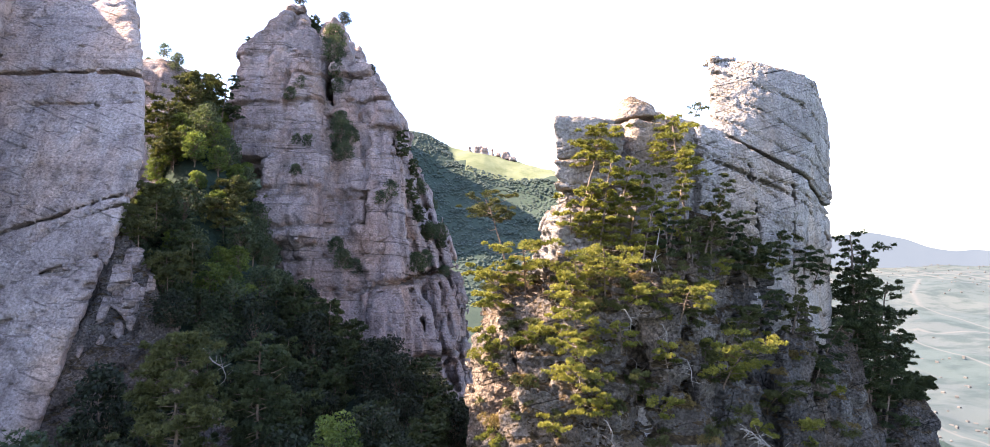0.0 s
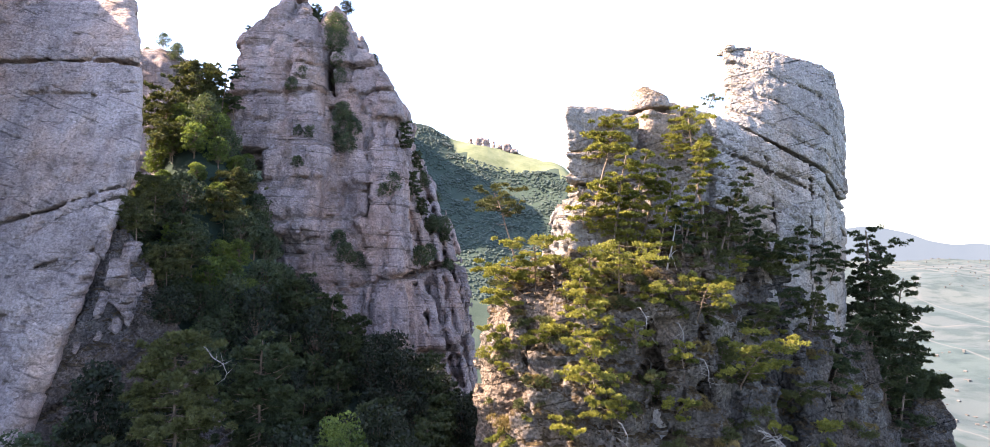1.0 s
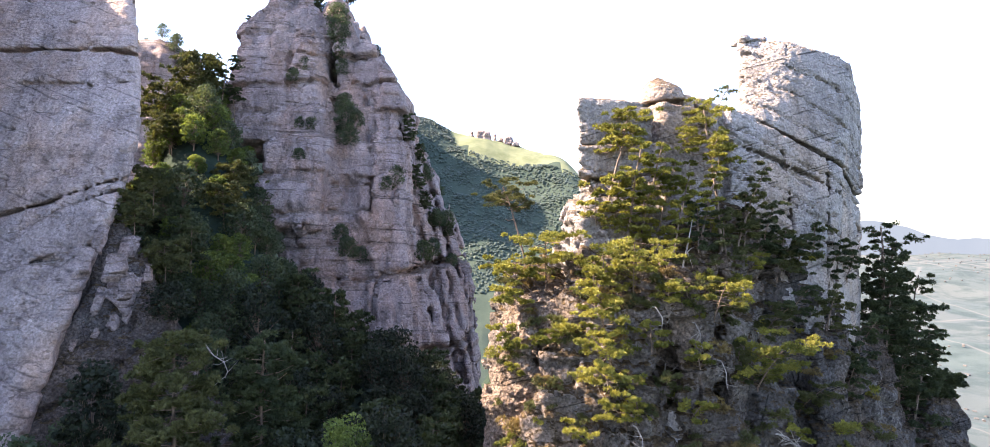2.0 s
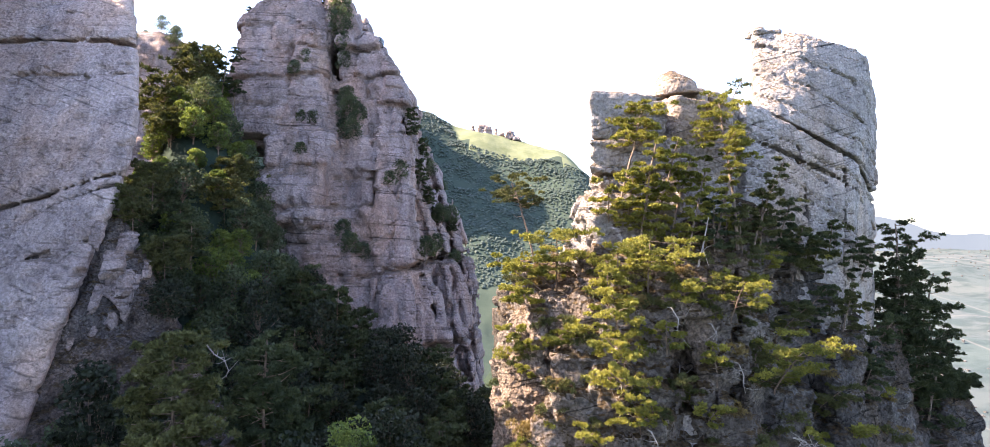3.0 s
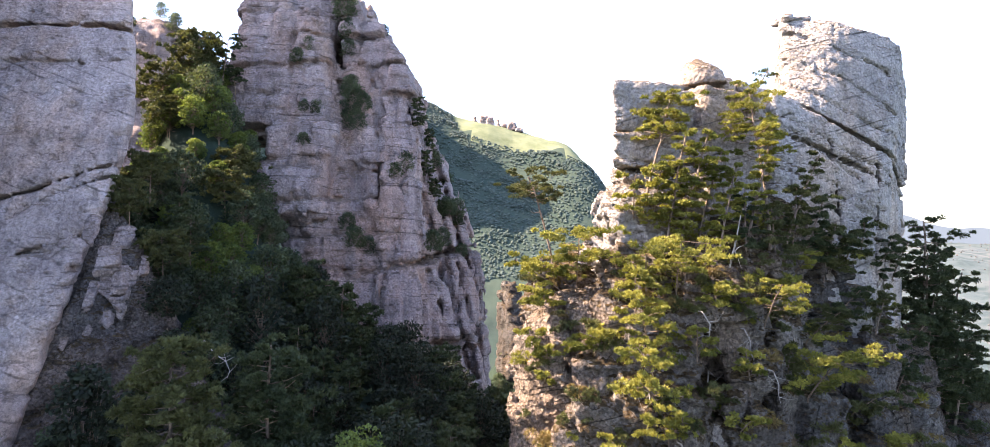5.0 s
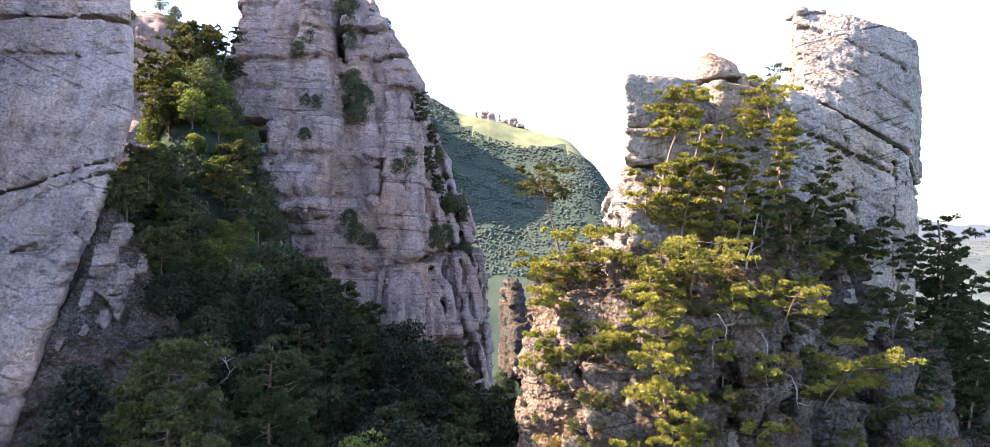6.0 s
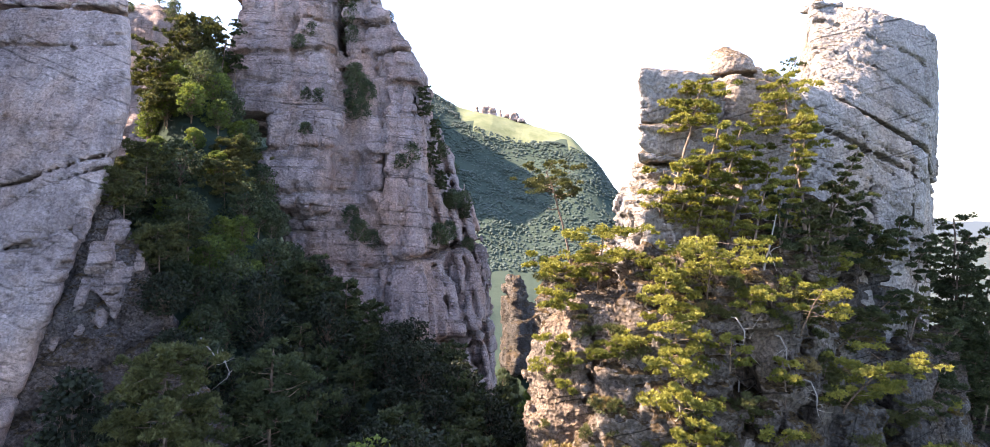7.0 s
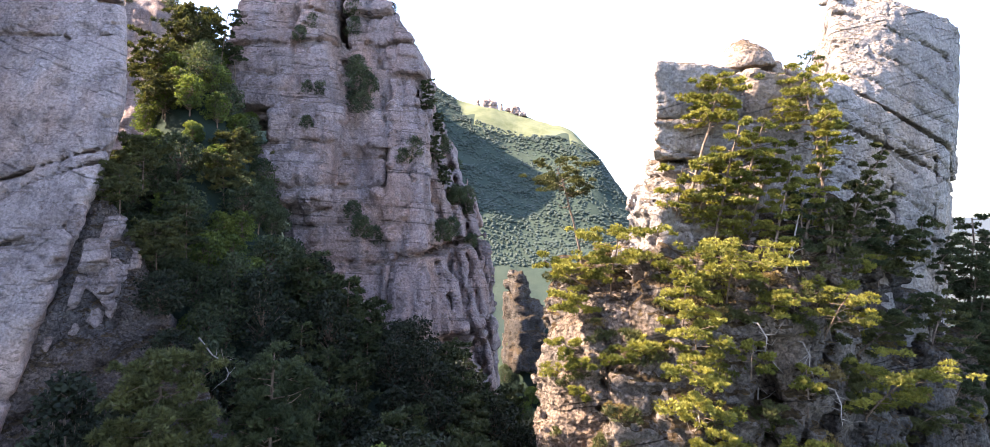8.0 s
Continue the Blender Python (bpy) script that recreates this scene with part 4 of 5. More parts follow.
# pines on the ledges of the sunlit massif: kind, root, top, crown start, spread, pads, width of the top
LEDGE_PINES = [
    ("A", (8.2, 57.5, 61.8), (10.5, 58.6, 72.6), 0.62, 2.3, 26, 1.5),
    ("A", (9.9, 54.5, 59.1), (10.8, 56.0, 68.9), 0.15, 1.7, 30, 0.8),
    ("A", (11.1, 55.0, 59.1), (12.9, 57.0, 69.1), 0.2, 1.7, 30, 0.8),
    ("A", (12.7, 56.0, 58.0), (14.3, 58.0, 67.7), 0.2, 1.5, 26, 0.8),
    ("A", (18.4, 60.0, 59.2), (18.3, 63.0, 73.8), 0.6, 2.5, 26, 1.8),
    ("A", (16.4, 57.0, 59.0), (19.4, 60.0, 70.4), 0.3, 1.6, 26, 0.9),
    ("O", (20.6, 59.5, 59.2), (23.2, 60.0, 67.6), 0.2, 1.7, 26, 0.7),
    ("D", (31.7, 67.5, 57.8), (31.4, 67.0, 62.3), 0.1, 1.1, 20, 0.5),
    ("D", (27.0, 65.0, 57.9), (28.5, 64.0, 60.5), 0.1, 2, 22, 1.2),
    ("D", (36.1, 69.0, 57.4), (35.1, 69.0, 60.3), 0.1, 1.4, 16, 1),
    ("D", (24.2, 64.0, 57.0), (25.4, 63.0, 64.4), 0.1, 2.0, 32, 0.9),
    ("O", (21.6, 61.0, 58.0), (21.4, 60.0, 65.0), 0.15, 1.8, 30, 0.8),
    ("O", (26.6, 65.0, 57.0), (27.2, 64.5, 61.6), 0.1, 1.9, 28, 1.0),
    ("O", (18.8, 59.5, 57.6), (18.6, 58.5, 63.0), 0.1, 1.7, 26, 0.9),
    ("D", (16.2, 59.0, 58.6), (16.4, 58.6, 64.0), 0.1, 1.5, 26, 0.8),
    ("O", (29.2, 66.0, 56.4), (29.8, 65.5, 61.0), 0.1, 1.5, 22, 0.9),
    ("D", (33.6, 67.8, 55.6), (34.2, 67.4, 59.4), 0.1, 1.6, 20, 0.9),
    ("D", (22.4, 63.0, 57.6), (22.0, 62.0, 62.0), 0.1, 1.7, 22, 1.0),
    ("D", (38.0, 72.0, 55.0), (38.6, 71.5, 60.0), 0.1, 1.7, 22, 1.0),
    ("O", (24.0, 61.0, 50.5), (25.2, 59.5, 54.6), 0.1, 1.9, 24, 1.1),
    ("D", (27.6, 64.0, 52.0), (28.6, 62.5, 56.2), 0.1, 1.8, 24, 1.1),
    ("O", (32.0, 67.0, 51.0), (33.0, 66.0, 55.6), 0.1, 2.0, 24, 1.1),
    ("O", (19.6, 58.5, 47.5), (19.4, 56.8, 51.0), 0.1, 1.8, 22, 1.1),
    ("O", (28.5, 62.5, 43.0), (29.2, 61.0, 47.0), 0.1, 2.2, 24, 1.2),
    ("D", (34.5, 68.0, 44.0), (35.5, 66.5, 48.5), 0.1, 2.3, 24, 1.2),
    ("D", (39.0, 72.0, 47.0), (40.0, 70.5, 52.0), 0.1, 2.2, 24, 1.2),
    ("O", (17.6, 58.0, 52.5), (18.2, 56.4, 55.0), 0.1, 1.5, 18, 1.1),
    ("O", (12.6, 54.5, 47.0), (12.4, 52.8, 49.8), 0.1, 1.5, 18, 1.1),
    ("A", (13.6, 56.6, 58.2), (15.6, 58.2, 66.4), 0.2, 1.5, 24, 0.9),
    ("A", (9.0, 56.0, 60.4), (9.0, 56.4, 66.4), 0.2, 1.8, 22, 1.0),
    ("L", (7.4, 57.0, 60.6), (6.9, 56.2, 65.4), 0.25, 1.9, 22, 1.3),
    ("L", (14.4, 55.4, 53.6), (14.0, 53.9, 57.0), 0.2, 1.6, 20, 1.3),
    ("L", (11.0, 54.0, 50.8), (10.6, 52.2, 54.2), 0.2, 1.5, 20, 1.3),
    ("L", (9.9, 53.0, 55.8), (9.2, 51.8, 60.5), 0.35, 2.8, 28, 2.2),
    ("L", (7.5, 53.0, 55.3), (6.8, 52.0, 59.4), 0.3, 2, 22, 1.6),
    ("L", (6.5, 52.5, 53.5), (6.0, 51.5, 57.8), 0.25, 1.9, 22, 1.5),
    ("L", (7.5, 52.0, 51.3), (6.1, 50.0, 55.5), 0.3, 2.2, 24, 1.5),
    ("L", (7.8, 52.0, 49.9), (5.5, 48.9, 53.4), 0.3, 2, 24, 1.6),
    ("L", (8.0, 52.0, 48.0), (5.7, 48.6, 51.1), 0.2, 1.9, 24, 1.4),
    ("L", (8.8, 52.0, 45.7), (6.9, 50.0, 48.2), 0.2, 1.6, 20, 1.4),
    ("L", (9.7, 52.0, 45.7), (9.0, 50.5, 48.5), 0.2, 1.3, 16, 1.2),
    ("L", (12.6, 54.0, 54.8), (12.2, 53.0, 57.0), 0.2, 1.6, 18, 1.5),
    ("L", (16.6, 55.0, 52.7), (16.9, 52.9, 57.3), 0.5, 2.2, 20, 1.8),
    ("L", (22.2, 60.0, 56.8), (22.4, 58.5, 59.5), 0.3, 1.2, 14, 1.2),
    ("L", (15.1, 54.0, 49.5), (14.4, 53.0, 52.3), 0.3, 1.3, 14, 1.2),
    ("L", (21.4, 56.5, 46.9), (22.4, 53.8, 52.3), 0.35, 3.3, 32, 1.9),
    ("L", (14.2, 53.0, 45.0), (14.7, 52.5, 47.5), 0.2, 1.6, 18, 1.3),
    ("L", (25.0, 57.0, 42.6), (24.1, 56.0, 44.5), 0.1, 1.5, 16, 1.3),
    ("L", (3.0, 57.0, 56.1), (2.6, 56.2, 60.4), 0.45, 2.9, 28, 2.2),
    ("L", (2.8, 57.0, 55.5), (-0.2, 57.5, 58.1), 0.5, 2, 18, 1.8),
    ("L", (2.0, 57.5, 55.2), (-2.4, 58.0, 58.5), 0.6, 1.6, 14, 1.8),
    ("L", (1.2, 57.0, 54.2), (-1.3, 57.0, 56.3), 0.4, 1.6, 14, 1.6),
    ("L", (1.1, 56.5, 54.0), (-1.3, 56.5, 55.0), 0.4, 1.3, 12, 1.6),
    ("L", (0.1, 55.5, 50.9), (-1.3, 55.0, 53.4), 0.3, 1.3, 14, 1.5),
    ("L", (0.3, 55.0, 50.3), (0.0, 54.3, 52.0), 0.2, 1.5, 16, 1.6),
    ("L", (2.1, 55.2, 51.0), (3.0, 54.5, 53.1), 0.3, 1.3, 14, 1.5),
    ("L", (0.1, 54.5, 48.7), (-0.2, 54.0, 50.3), 0.2, 0.8, 10, 1.3),
    ("L", (-0.4, 54.0, 43.4), (-0.2, 53.5, 44.9), 0.1, 1.5, 16, 1.3),
    ("L", (4.5, 51.5, 44.4), (4.8, 50.5, 46.2), 0.1, 1.4, 16, 1.3),
]
for k, (kind, (x, y, z), tip, start, spread, pads, top) in enumerate(LEDGE_PINES):
    face = face_y(x, z, massif_parts)
    y = y if face is None else min(max(face + 0.3, y - 2.5), y + 3.5)
    high = max(tip[2] - z, 1.6)
    lean = ((tip[0] - x) / high, (tip[1] - y) / high)
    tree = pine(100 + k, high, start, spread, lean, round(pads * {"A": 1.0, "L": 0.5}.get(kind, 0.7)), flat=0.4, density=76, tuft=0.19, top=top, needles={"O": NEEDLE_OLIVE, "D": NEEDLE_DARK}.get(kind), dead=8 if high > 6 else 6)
    tree.matrix_basis = pose(x, y, z - 0.2)
    tagged(tree, {"A": "tall sunlit pine with a bare trunk on a rock ledge", "O": "slim olive-green pine before the shaded rock wall", "D": "small dark pine at the foot of the shaded wall"}.get(kind, "low yellow-green pine clinging to the rocky slope"), "pine tree", "pines on the massif")
for k, (x, y, tip, start, spread) in enumerate([(48.0, 83.0, (48.9, 84, 63.0), 0.3, 3.2), (49.5, 85.0, (51.2, 85, 61.0), 0.2, 3.4), (51.5, 85.0, (54.5, 85, 56.5), 0.15, 3.4), (53.5, 86.0, (55.8, 86, 52.0), 0.15, 2.8), (47.5, 82.5, (50.0, 82, 57.0), 0.15, 3.2), (47.8, 81.5, (48.2, 81, 53.5), 0.1, 2.8),
                                              (52.5, 84.0, (55.2, 84, 49.0), 0.1, 2.6), (48.2, 82.4, (47.8, 82, 59.0), 0.2, 2.6), (55.0, 86.5, (56.8, 86, 46.5), 0.1, 2.3), (57.2, 88.0, (59.4, 87, 42.5), 0.1, 2.0), (50.0, 83.0, (52.0, 82, 50.0), 0.1, 3.0), (59.0, 88.0, (61.4, 87, 39.0), 0.1, 1.8)]):
    z = surface_z(x, y)
    high = max(tip[2] - z, 3.0)
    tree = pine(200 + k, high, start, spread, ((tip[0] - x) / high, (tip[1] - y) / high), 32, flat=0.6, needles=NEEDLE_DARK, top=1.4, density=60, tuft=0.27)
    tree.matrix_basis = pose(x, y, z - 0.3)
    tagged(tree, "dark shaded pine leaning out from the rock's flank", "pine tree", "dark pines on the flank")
lone = pine(300, 9.0, 0.72, 2.2, (-0.27, -0.1), 17, dead=4, flat=0.4, density=76, tuft=0.19, top=2.2, needles=NEEDLE_OLIVE)
lone.matrix_basis = pose(1.5, 65.2, surface_z(1.5, 65.2) - 0.3)
tagged(lone, "slim leaning pine with a flat top before the hill", "pine tree")
tiny = pine(301, 4.4, 0.6, 1.3, (0.45, 0), 8, dead=1, density=16, top=1.6, needles=NEEDLE_DARK)
tiny.matrix_basis = pose(24.0, 76.0, surface_z(24.0, 76.0) - 0.2)
tagged(tiny, "small wind-bent pine on top of the rock wall", "pine tree")
snag = dead_tree(11, [(0, 0.3, -0.8), (0.25, 0, 1.4), (0.6, 0.0, 2.9), (0.9, 0.1, 4.3), (1.1, 0.1, 5.4)], 0.12, 5)
snag.matrix_basis = pose(14.1, 56.2, 56.6)
tagged(snag, "pale dead pine trunk with broken twigs", "dead tree")
snag = dead_tree(12, [(0, 0, 0), (0.7, 0.2, -1.0), (1.3, 0.1, -1.7), (2.4, 0.2, -2.4), (2.9, 0.1, -3.4), (2.7, 0, -4.2)], 0.10, 9)
snag.matrix_basis = pose(-34.6, 72.6, 48.6)
tagged(snag, "crooked pale dead branch hanging in the dark gorge", "dead tree")

# pale dead branches among the low pines: x, height, and the way that they bend
for k, (x, z, side, drop, thick) in enumerate([(12.3, 50.6, -0.5, -2.2, 0.07), (13.2, 49.3, -0.4, -2.6, 0.08), (11.0, 54.6, 0.9, -2.0, 0.07), (16.6, 50.2, 0.5, -2.0, 0.06), (9.0, 45.6, 0.8, -1.8, 0.07), (7.6, 49.8, -0.7, -1.6, 0.06), (14.6, 53.2, 0.6, -1.8, 0.06)]):
    y = (face_y(x, z, massif_parts) or 58.0)
    snag = dead_tree(30 + k, [(0, 0.4, 0.2), (0.3 * side, -0.5, 0.25), (0.8 * side, -0.9, 0.3 * drop), (0.7 * side, -1.0, 0.7 * drop), (1.1 * side, -0.9, drop)], thick, 6)
    snag.matrix_basis = pose(x, y, z)
    tagged(snag, "crooked pale dead branch bent over the rocks", "dead branch", "dead branches on the massif")
for k, (x, z) in enumerate([(22.0, 43.2), (23.4, 42.2)]):
    y = (face_y(x, z, massif_parts) or 58.0)
    snag = dead_tree(40 + k, [(0, 0.3, 0), (0.6, -0.5, 0.5), (1.3, -0.8, 0.3), (2.2, -0.9, -0.6), (2.8, -1.0, -1.0)], 0.10, 16)
    snag.matrix_basis = pose(x, y, z)
    tagged(snag, "bleached dead bush with many twigs", "dead bush", "dead branches on the massif")

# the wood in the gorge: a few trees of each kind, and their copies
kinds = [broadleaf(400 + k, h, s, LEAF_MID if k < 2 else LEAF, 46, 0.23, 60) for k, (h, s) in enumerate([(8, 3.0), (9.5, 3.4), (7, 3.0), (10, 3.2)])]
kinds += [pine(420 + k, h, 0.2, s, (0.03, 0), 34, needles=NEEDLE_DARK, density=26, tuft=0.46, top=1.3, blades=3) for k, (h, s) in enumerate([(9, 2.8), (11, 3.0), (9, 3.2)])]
kinds += [broadleaf(440 + k, h, s, LEAF_BRIGHT, 72, 0.2, 48) for k, (h, s) in enumerate([(6, 2.2), (7.5, 2.6)])]
kinds += [pine(450 + k, h, 0.35, s, (0.03, 0), 34, needles=NEEDLE_OLIVE, density=30, tuft=0.46, top=1.8, blades=3) for k, (h, s) in enumerate([(9, 3.8), (11, 4.2)])]
LABELS = ["grey-green leafy tree high in the shaded gorge"] * 2 + ["dark leafy tree in the shaded gorge wood"] * 2 + ["dark pine in the shaded gorge wood"] * 3 + ["fresh green sunlit tree among dark ones"] * 2 + ["olive-green broad pine above the shaded gorge"] * 2
placed = set()


def plant(k, x, y, z=None, size=1.0, turn=0.0, group="wood in the gorge"):
    """Sets a tree of kind k, or its copy, on the ground or the rock."""
    z = surface_z(x, y) if z is None else z
    m = pose(x, y, z - 0.2, 0, 0, turn) @ Matrix.Scale(size, 4)
    if k in placed:
        tree = copy_thing(kinds[k], m)
    else:
        placed.add(k)
        tree = kinds[k]
    tree.matrix_basis = m
    return tagged(tree, LABELS[k], "tree", group)


# the trees that stand out: on the saddle, and at the gorge's near edge
for k, x, y, size, turn in [(10, -58.0, 107, 1.0, 0), (9, -53.5, 109.5, 0.95, 50), (5, -60.5, 112, 0.9, 10),
                            (7, -56.5, 99.5, 0.75, 0), (8, -49.5, 100.0, 0.8, 40), (8, -46.0, 101, 0.7, 90), (7, -53, 97.5, 0.6, 10), (7, -47.5, 97, 0.6, 200), (8, -54.0, 101.5, 0.75, 140), (8, -48.0, 104.0, 0.75, 10), (7, -44.5, 104.5, 0.7, 60), (7, -51.0, 95.0, 0.55, 300), (8, -57.5, 103.5, 0.7, 230),
                            (3, -9.0, 63, 0.8, 60), (9, -37.5, 50, 0.9, 0), (4, -39.5, 59, 0.9, 60), (1, -41.0, 61, 0.9, 60), (0, -37.0, 62, 1.0, 10), (2, -43.5, 57.5, 0.9, 10), (3, -35.0, 61.5, 1.25, 220)]:
    plant(k, x, y, None, size, turn)
for k, (x, y, high, lean, spread) in enumerate([(-54.6, 113.0, 8.6, 0.05, 2.0), (-51.5, 114.0, 9.4, 0.12, 2.4), (-49.4, 115.0, 7.4, -0.08, 1.7)]):
    tree = pine(520 + k, high, 0.6, spread, (lean, 0), 13, needles=NEEDLE_DARK, top=1.9, density=40, tuft=0.3, dead=4, flat=0.35)
    tree.matrix_basis = pose(x, y, surface_z(x, y) - 0.3)
    tagged(tree, "slender dark pine with a sparse flat crown", "pine tree", "wood in the gorge")
for k, (x, y, high, start, spread, leafy, label) in enumerate([(-24.6, 47.5, 20.0, 0.55, 3.3, NEEDLE_OLIVE, "broad olive-green pine with bare lower limbs"), (-20.6, 53.3, 20.0, 0.55, 2.9, NEEDLE_DARK, "dark rounded pine at the gorge's edge"), (-12.0, 58.5, 11.5, 0.25, 3.6, NEEDLE_DARK, "dark pine low in the gorge"), (-27.0, 52.0, 9.5, 0.25, 3.2, NEEDLE_OLIVE, "olive-green pine low in the gorge")]):
    tree = pine(500 + k, high, start, spread, (0.02, -0.02), 62, needles=leafy, top=1.2, density=80, tuft=0.28, dead=3, flat=0.5, blades=4)
    tree.matrix_basis = pose(x, y, surface_z(x, y) - 0.3)
    tagged(tree, label, "pine tree", "wood in the gorge")
tree = broadleaf(461, 15.6, 3.0, LEAF_BRIGHT, 60, 0.14, 150)
tree.matrix_basis = pose(-13.6, 52.5, surface_z(-13.6, 52.5) - 0.3)
tagged(tree, "fresh green sunlit leafy tree at the gorge's edge", "tree", "wood in the gorge")
tree = broadleaf(460, 17.0, 2.6, LEAF, 60, 0.22, 90)
tree.matrix_basis = pose(-35.6, 56.0, surface_z(-35.6, 56.0) - 0.3)
tagged(tree, "slim dark leafy tree below the cliff", "tree", "wood in the gorge")
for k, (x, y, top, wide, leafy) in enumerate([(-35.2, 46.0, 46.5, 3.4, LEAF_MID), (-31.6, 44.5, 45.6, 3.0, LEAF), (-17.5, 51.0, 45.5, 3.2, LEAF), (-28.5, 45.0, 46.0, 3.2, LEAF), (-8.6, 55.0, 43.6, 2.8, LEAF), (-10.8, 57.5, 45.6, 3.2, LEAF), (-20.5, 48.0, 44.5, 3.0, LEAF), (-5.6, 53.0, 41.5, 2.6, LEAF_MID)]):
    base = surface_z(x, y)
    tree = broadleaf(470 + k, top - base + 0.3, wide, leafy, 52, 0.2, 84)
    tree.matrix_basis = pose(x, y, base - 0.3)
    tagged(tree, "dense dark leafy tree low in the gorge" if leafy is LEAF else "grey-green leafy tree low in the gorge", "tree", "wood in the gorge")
r = np.random.default_rng(5)
spots = [(-37.5, 50), (-39.5, 58), (-58.0, 107), (-53.5, 109.5), (-50, 113), (-56.5, 99.5), (-49.5, 100), (-46, 101), (-53, 97.5), (-47.5, 97), (-31.5, 58), (-20.5, 56.5), (-14.4, 61.5), (-25.5, 54)]
for tries in range(6000):
    x, y = r.uniform(-64, 6), r.uniform(46, 122)
    if any((x - u) ** 2 + (y - v) ** 2 < (2.5 if x < -34 and y > 74 else 3.3) ** 2 for u, v in spots):
        continue
    zg = float(ground_z(np.array([x]), np.array([y]))[0])
    if zg < 10 or (y < 66 and (x < -14 or r.random() < 0.75)) or (y > 104 and x < -42 and r.random() < 0.7) or (-60 < x < -42 and 84 < y < 97 and r.random() < 0.3) or (x < -42 and y < 67) or surface_z(x, y) > zg + 1.5:
        continue
    spots.append((x, y))
    upper = x < -34 and y > 74
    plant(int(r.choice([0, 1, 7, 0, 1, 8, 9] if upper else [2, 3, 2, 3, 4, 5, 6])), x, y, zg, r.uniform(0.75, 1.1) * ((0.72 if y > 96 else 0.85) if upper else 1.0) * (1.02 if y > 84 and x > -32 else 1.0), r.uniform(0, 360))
# bushes in the pillar's clefts and on its ledges, and on the cliff's foot: x, height, kind, size
for x, z, k, size in [(-33.8, 103, 0, 0.7), (-33.0, 99, 1, 0.65), (-32.2, 95.5, 0, 0.6), (-31.8, 92, 1, 0.45), (-30.6, 84, 0, 0.6), (-29.6, 80, 1, 0.7), (-31.0, 78, 0, 0.55), (-27.8, 81, 0, 0.5), (-28.4, 77, 1, 0.5), (-40, 90, 0, 0.4), (-38.5, 92.5, 1, 0.35), (-37.4, 80.5, 0, 0.35), (-35.4, 80.0, 0, 0.4), (-28.2, 60, 0, 0.45), (-26.5, 57, 0, 0.55), (-24.5, 56, 1, 0.4),
                      (-15.0, 56, 0, 0.6), (-13.6, 57, 1, 0.45), (-14.6, 69, 0, 0.5), (-16.5, 72, 1, 0.5), (-11.5, 62.5, 0, 0.55), (-13.5, 63.5, 0, 0.45), (-19.6, 70, 1, 0.45), (-21.0, 69, 0, 0.4), (-17.4, 75.5, 4, 0.5), (-12.6, 67.0, 4, 0.4), (-36, 74, 0, 0.35), (-10.4, 55, 0, 0.4)]:
    y = face_y(x, z, pillar_parts)
    if y:
        plant(k, x, y + 0.4, z - 1.0, size, 40 * x, "bushes on the pillar")
for x, y, k, size in [(-18.6, 121, 5, 0.6), (-17.2, 122, 5, 0.55), (-15.4, 122, 4, 0.45), (-14.2, 123, 4, 0.4), (-12.8, 124, 0, 0.45), (-11.0, 125, 4, 0.35), (-42.5, 131, 2, 0.5), (-39.5, 133, 4, 0.5), (-53, 130, 4, 0.3), (-33.5, 134, 2, 0.5), (-26.8, 130, 2, 0.4), (-51.0, 90.5, 4, 0.3), (-50.0, 131.0, 2, 0.3)]:
    plant(k, x, y, None, size, 30 * x, "bushes on the pillar")
for x, y, z, k, size in [(-43.2, 74.0, 60.0, 10, 0.5), (-39.8, 74.5, 54.5, 9, 0.6), (-40.8, 80, 56.5, 5, 0.7), (-45.0, 81, 63.5, 9, 0.6), (-37.2, 70.5, 50.5, 2, 0.7), (-38.6, 78.0, 56.5, 6, 0.6), (-35.5, 69.0, 46.0, 2, 0.6)]:
    plant(k, x, y, z, size, 30 * x, "trees on the rock rib")

r = np.random.default_rng(33)
for k in range(34):
    x, y = r.uniform(-12, 26), r.uniform(170, 190)
    plant(int(r.choice([0, 1, 7, 0, 8])), x, y, float(ground_z(np.array([x]), np.array([y]))[0]), r.uniform(0.6, 0.95), r.uniform(0, 360), "trees on the spur")
r = np.random.default_rng(31)
for k in range(16):
    x, y = r.uniform(-142, -104), r.uniform(214, 236)
    hit, place, normal, _ = knoll.ray_cast((x, y, 200), (0, 0, -1))
    if hit:
        plant(int(r.integers(2)), x, y, place.z, r.uniform(0.5, 0.8), r.uniform(0, 360), "trees on the knoll")

# low shrubs and dry grass on the massif's slope
shrubs = []
for k, (leafy, wide) in enumerate([(NEEDLE, 0.8), (NEEDLE_OLIVE, 0.9), (DRY, 0.8), (NEEDLE_OLIVE, 0.6)]):
    q = np.random.default_rng(600 + k)
    shrub = new("shrub")
    c, w = [], []
    for s in range(9):
        d = q.normal(size=(26, 3))
        d[:, 2] = np.abs(d[:, 2])
        d /= np.linalg.norm(d, axis=1, keepdims=True)
        c.append(q.normal(size=3) * (0.45 * wide, 0.45 * wide, 0.12) + (0, 0, 0.25) + d * 0.32 * wide)
        w.append(d)
    v, f = tufts(np.concatenate(c), np.concatenate(w), 0.22, q)
    mesh_of("foliage", v, f, leafy, shrub)
    v, f = joined([tube([(0, 0, -0.3), tuple(q.normal(size=3) * (0.2, 0.2, 0.05) + (0, 0, 0.3)), tuple(q.normal(size=3) * (0.4, 0.4, 0.05) + (0, 0, 0.5))], [0.03, 0.025, 0.01], 4) for s in range(4)])
    mesh_of("stem", v, f, BARK, shrub, True)
    shrubs.append(shrub)
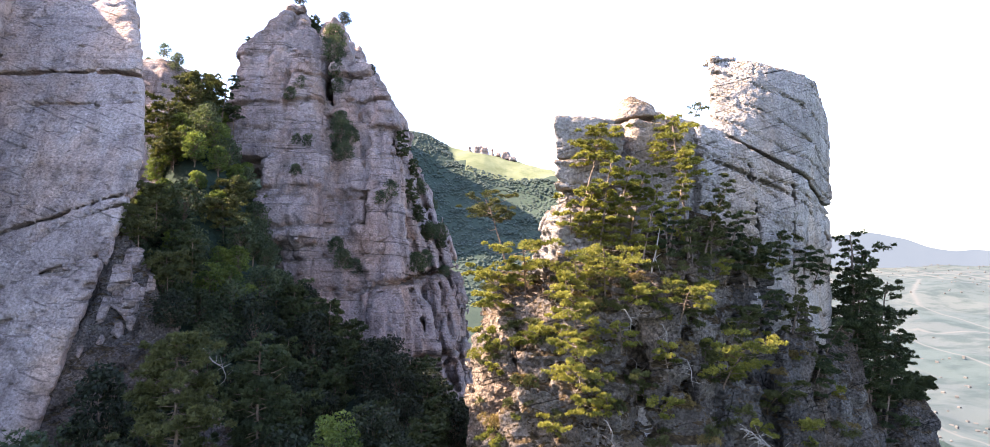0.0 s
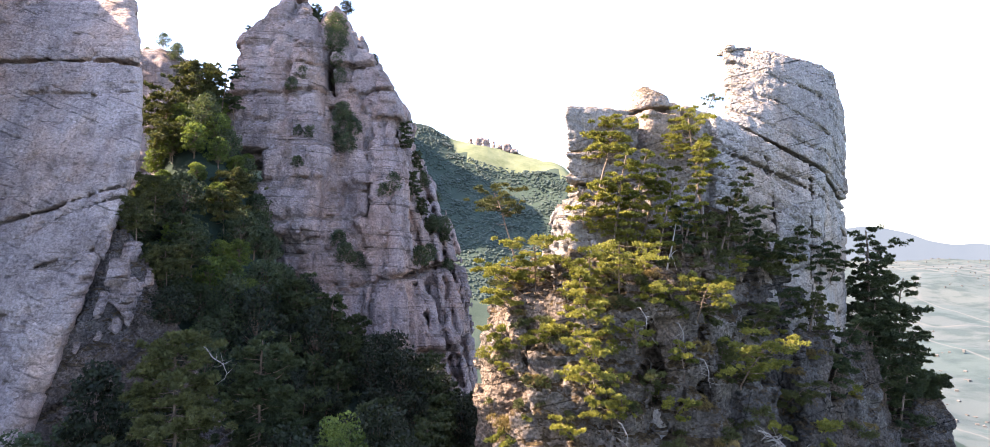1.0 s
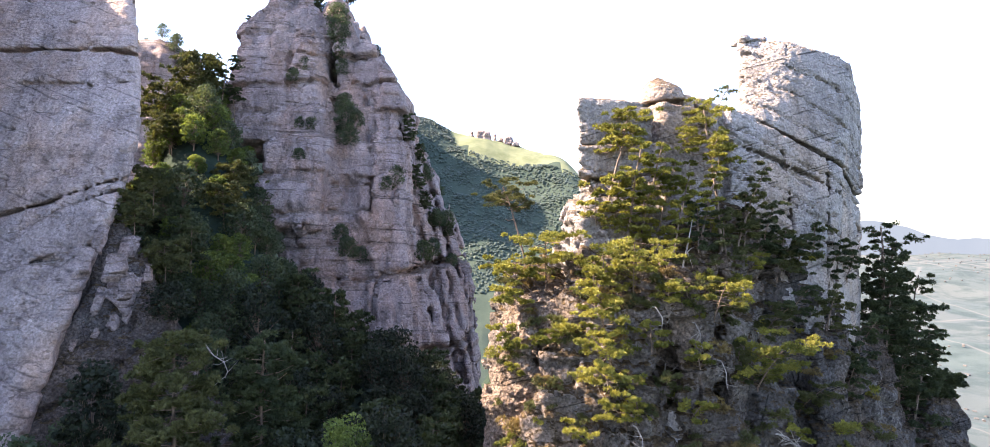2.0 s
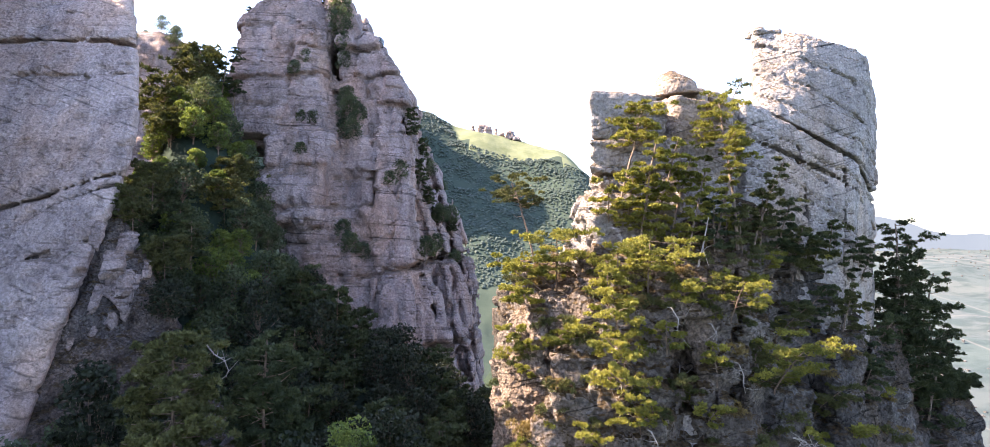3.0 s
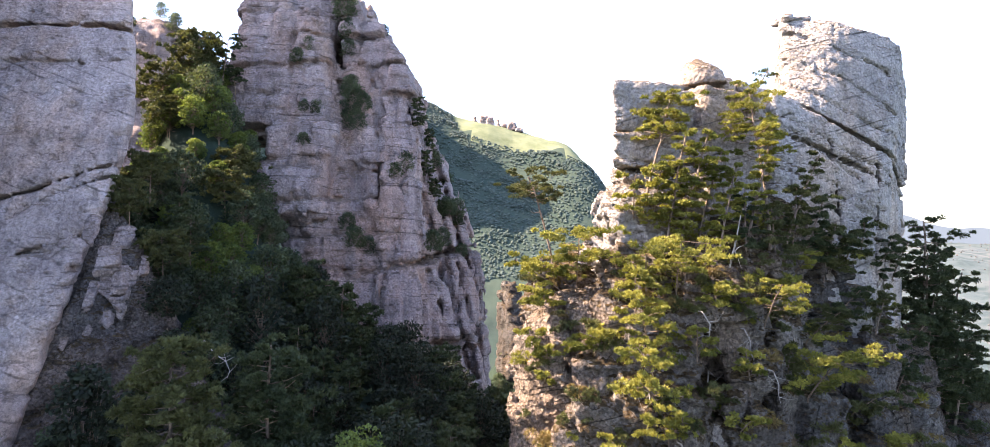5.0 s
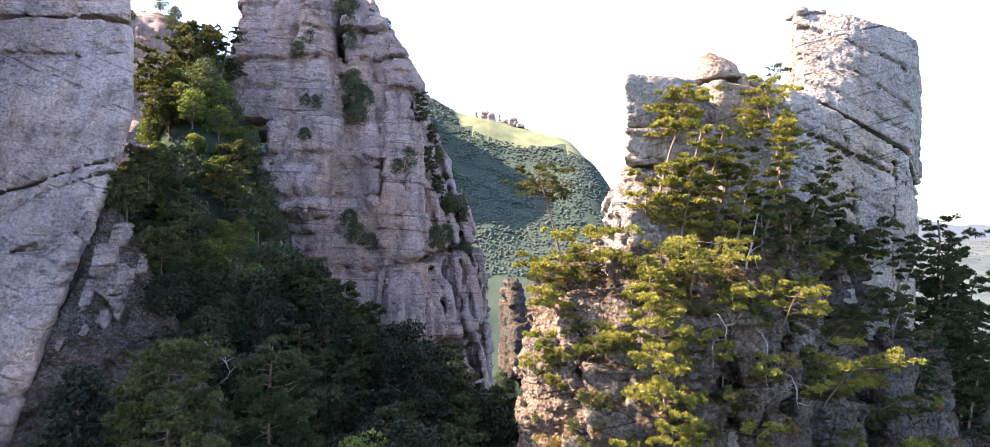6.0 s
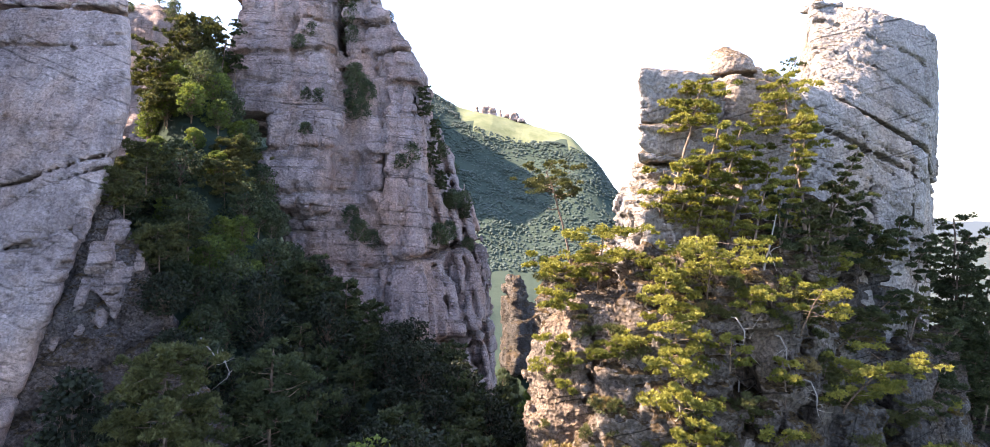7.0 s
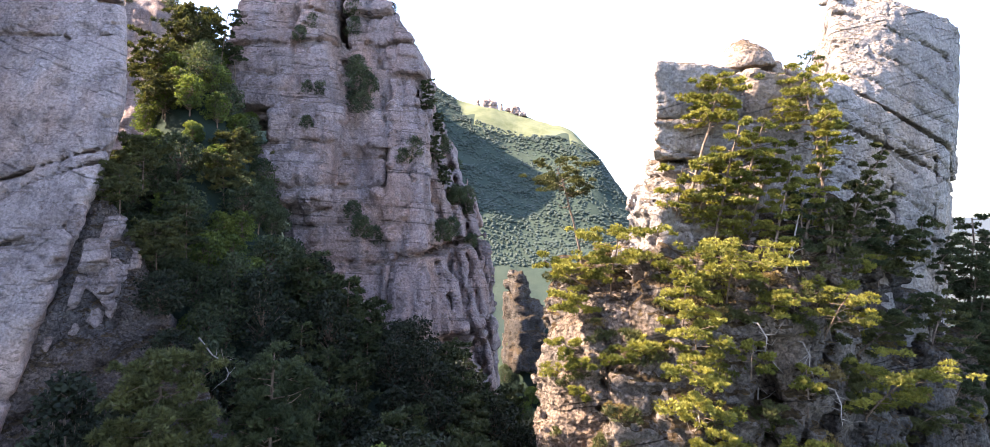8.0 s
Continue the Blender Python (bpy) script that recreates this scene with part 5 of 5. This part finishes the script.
q = np.random.default_rng(77)
used = set()
made = 0
while made < 460:
    x, z = q.uniform(-2, 40), q.uniform(38, 62)
    hits = [ob.ray_cast((x, 20, z), (0, 1, 0)) for ob in massif_parts]
    hits = [(place.y, normal.z) for hit, place, normal, _ in hits if hit]
    made += 1
    if not hits or min(hits)[1] < 0.2:
        continue
    k = int(q.integers(4))
    m = pose(x, min(hits)[0] + 0.1, z - 0.05, 0, 0, q.uniform(0, 360)) @ Matrix.Scale(q.uniform(0.6, 1.5), 4)
    ob = copy_thing(shrubs[k], m) if k in used else shrubs[k]
    used.add(k)
    ob.matrix_basis = m
    tagged(ob, ["low green shrub on the rocky slope", "olive shrub on the rocky slope", "dry brown grass clump on the rocks", "small olive shrub on the rocks"][k], "shrub", "shrubs on the massif")

# ---- the hill behind ----
r = np.random.default_rng(21)
n = 24000
hx, hy = r.uniform(-100, 180, n), r.uniform(280, 640, n)
hz = ground_z(hx, hy)
edge = meadow_edge(hx, hy)
keep = (hz < edge) & (hz > 25)
hx, hy, hz = hx[keep], hy[keep], hz[keep]
ball = bmesh.new()
bmesh.ops.create_icosphere(ball, subdivisions=1, radius=1.0)
bv = np.array([v.co[:] for v in ball.verts], np.float32)
bf = np.array([[v.index for v in f.verts] for f in ball.faces], np.int32)
ball.free()
size = r.uniform(0.45, 1.25, (len(hx), 1, 1))
crowns = bv[None] * size * np.array([1.3, 1.3, 1.0])
crowns = crowns * (1 + 0.30 * lattice_noise((crowns + np.stack([hx, hy, hz], 1)[:, None]).reshape(-1, 3) / 1.3).reshape(len(hx), -1, 1))
crowns = crowns + np.stack([hx, hy, hz + 0.2], 1)[:, None]
faces = (bf[None] + (np.arange(len(hx)) * len(bv))[:, None, None]).reshape(-1, 3)
wood = mesh_of("hill_forest", crowns.reshape(-1, 3), faces, FAR_LEAF)
tagged(wood, "dense dark green forest covering the distant hillside", "forest", kind="stuff")
for k, (x, wide, high) in enumerate([(-27, 2.0, 5), (-17, 5.5, 8), (-11, 4.5, 7), (-3, 1.6, 6.5), (3, 2.5, 3.5), (11, 5.0, 6), (18, 4.5, 3.5)]):
    y = 628 - 0.25 * x
    z = float(ground_z(np.array([x * 1.0]), np.array([y]))[0])
    ob = skin("crest_rock", lambda p, q=(x, y, z + high * 0.3), w=wide, v=high: block(p, q, (w, 5, v * 0.75), 0, (0, 0), (0.25, 0.2), 1.5).astype(np.float32), rock_detail(3, 3, (0, 0), 0.5, 0.5, 0.5, 0.6), (x - 9, y - 9, z - 6), (x + 9, y + 9, z + 13), 0.9, ROCK_GREY)
    tagged(ob, "grey rock tooth on the meadow's crest", "rock", "rocks on the crest")

# far mountains beyond the valley
fx = np.linspace(-1500, 6500, 161)
top = 40 + 75 * fbm(np.stack([fx / 1, 0 * fx, 0 * fx + 3], 1), 1300.0, 4) + 110 * np.exp(-((fx - 2650) / 330.0) ** 2) + 60 * np.exp(-((fx - 1900) / 600.0) ** 2)
ang = np.arctan2(fx, 4300.0)
rows = np.concatenate([np.stack([4650 * np.sin(ang), 4650 * np.cos(ang), 0 * fx - 400], 1), np.stack([4650 * np.sin(ang), 4650 * np.cos(ang), top], 1)])
i = np.arange(160)
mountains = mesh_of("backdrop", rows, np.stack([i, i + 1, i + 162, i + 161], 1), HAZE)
tagged(mountains, "pale blue hazy mountains beyond the valley", "mountains", kind="structure")

# houses in the valley
r = np.random.default_rng(9)
hv, hf = [], []
for cx, cy, spread, n in [(830, 1050, 130, 70), (1150, 1500, 200, 60), (2500, 3680, 300, 120), (2100, 2700, 250, 70)]:
    for k in range(n):
        x, y = cx + r.normal() * spread, cy + r.normal() * spread
        z = float(ground_z(np.array([x]), np.array([y]))[0])
        w, d, h, a = r.uniform(2, 4), r.uniform(2, 3), r.uniform(1.5, 3), r.uniform(0, 3.1)
        o = len(hv)
        for px, py, pz in [(-w, -d, -3), (w, -d, -3), (w, d, -3), (-w, d, -3), (-w, -d, h), (w, -d, h), (w, d, h), (-w, d, h), (-w, 0, h + 1.6), (w, 0, h + 1.6)]:
            hv.append((x + px * math.cos(a) - py * math.sin(a), y + px * math.sin(a) + py * math.cos(a), z + pz))
        for q in [(0, 1, 5), (0, 5, 4), (1, 2, 6), (1, 6, 5), (2, 3, 7), (2, 7, 6), (3, 0, 4), (3, 4, 7), (4, 5, 9), (4, 9, 8), (6, 7, 8), (6, 8, 9), (5, 6, 9), (7, 4, 8)]:
            hf.append(tuple(o + v for v in q))
tagged(mesh_of("village_houses", hv, hf, PLASTER), "tiny pale houses scattered over the far valley", "houses", kind="stuff")
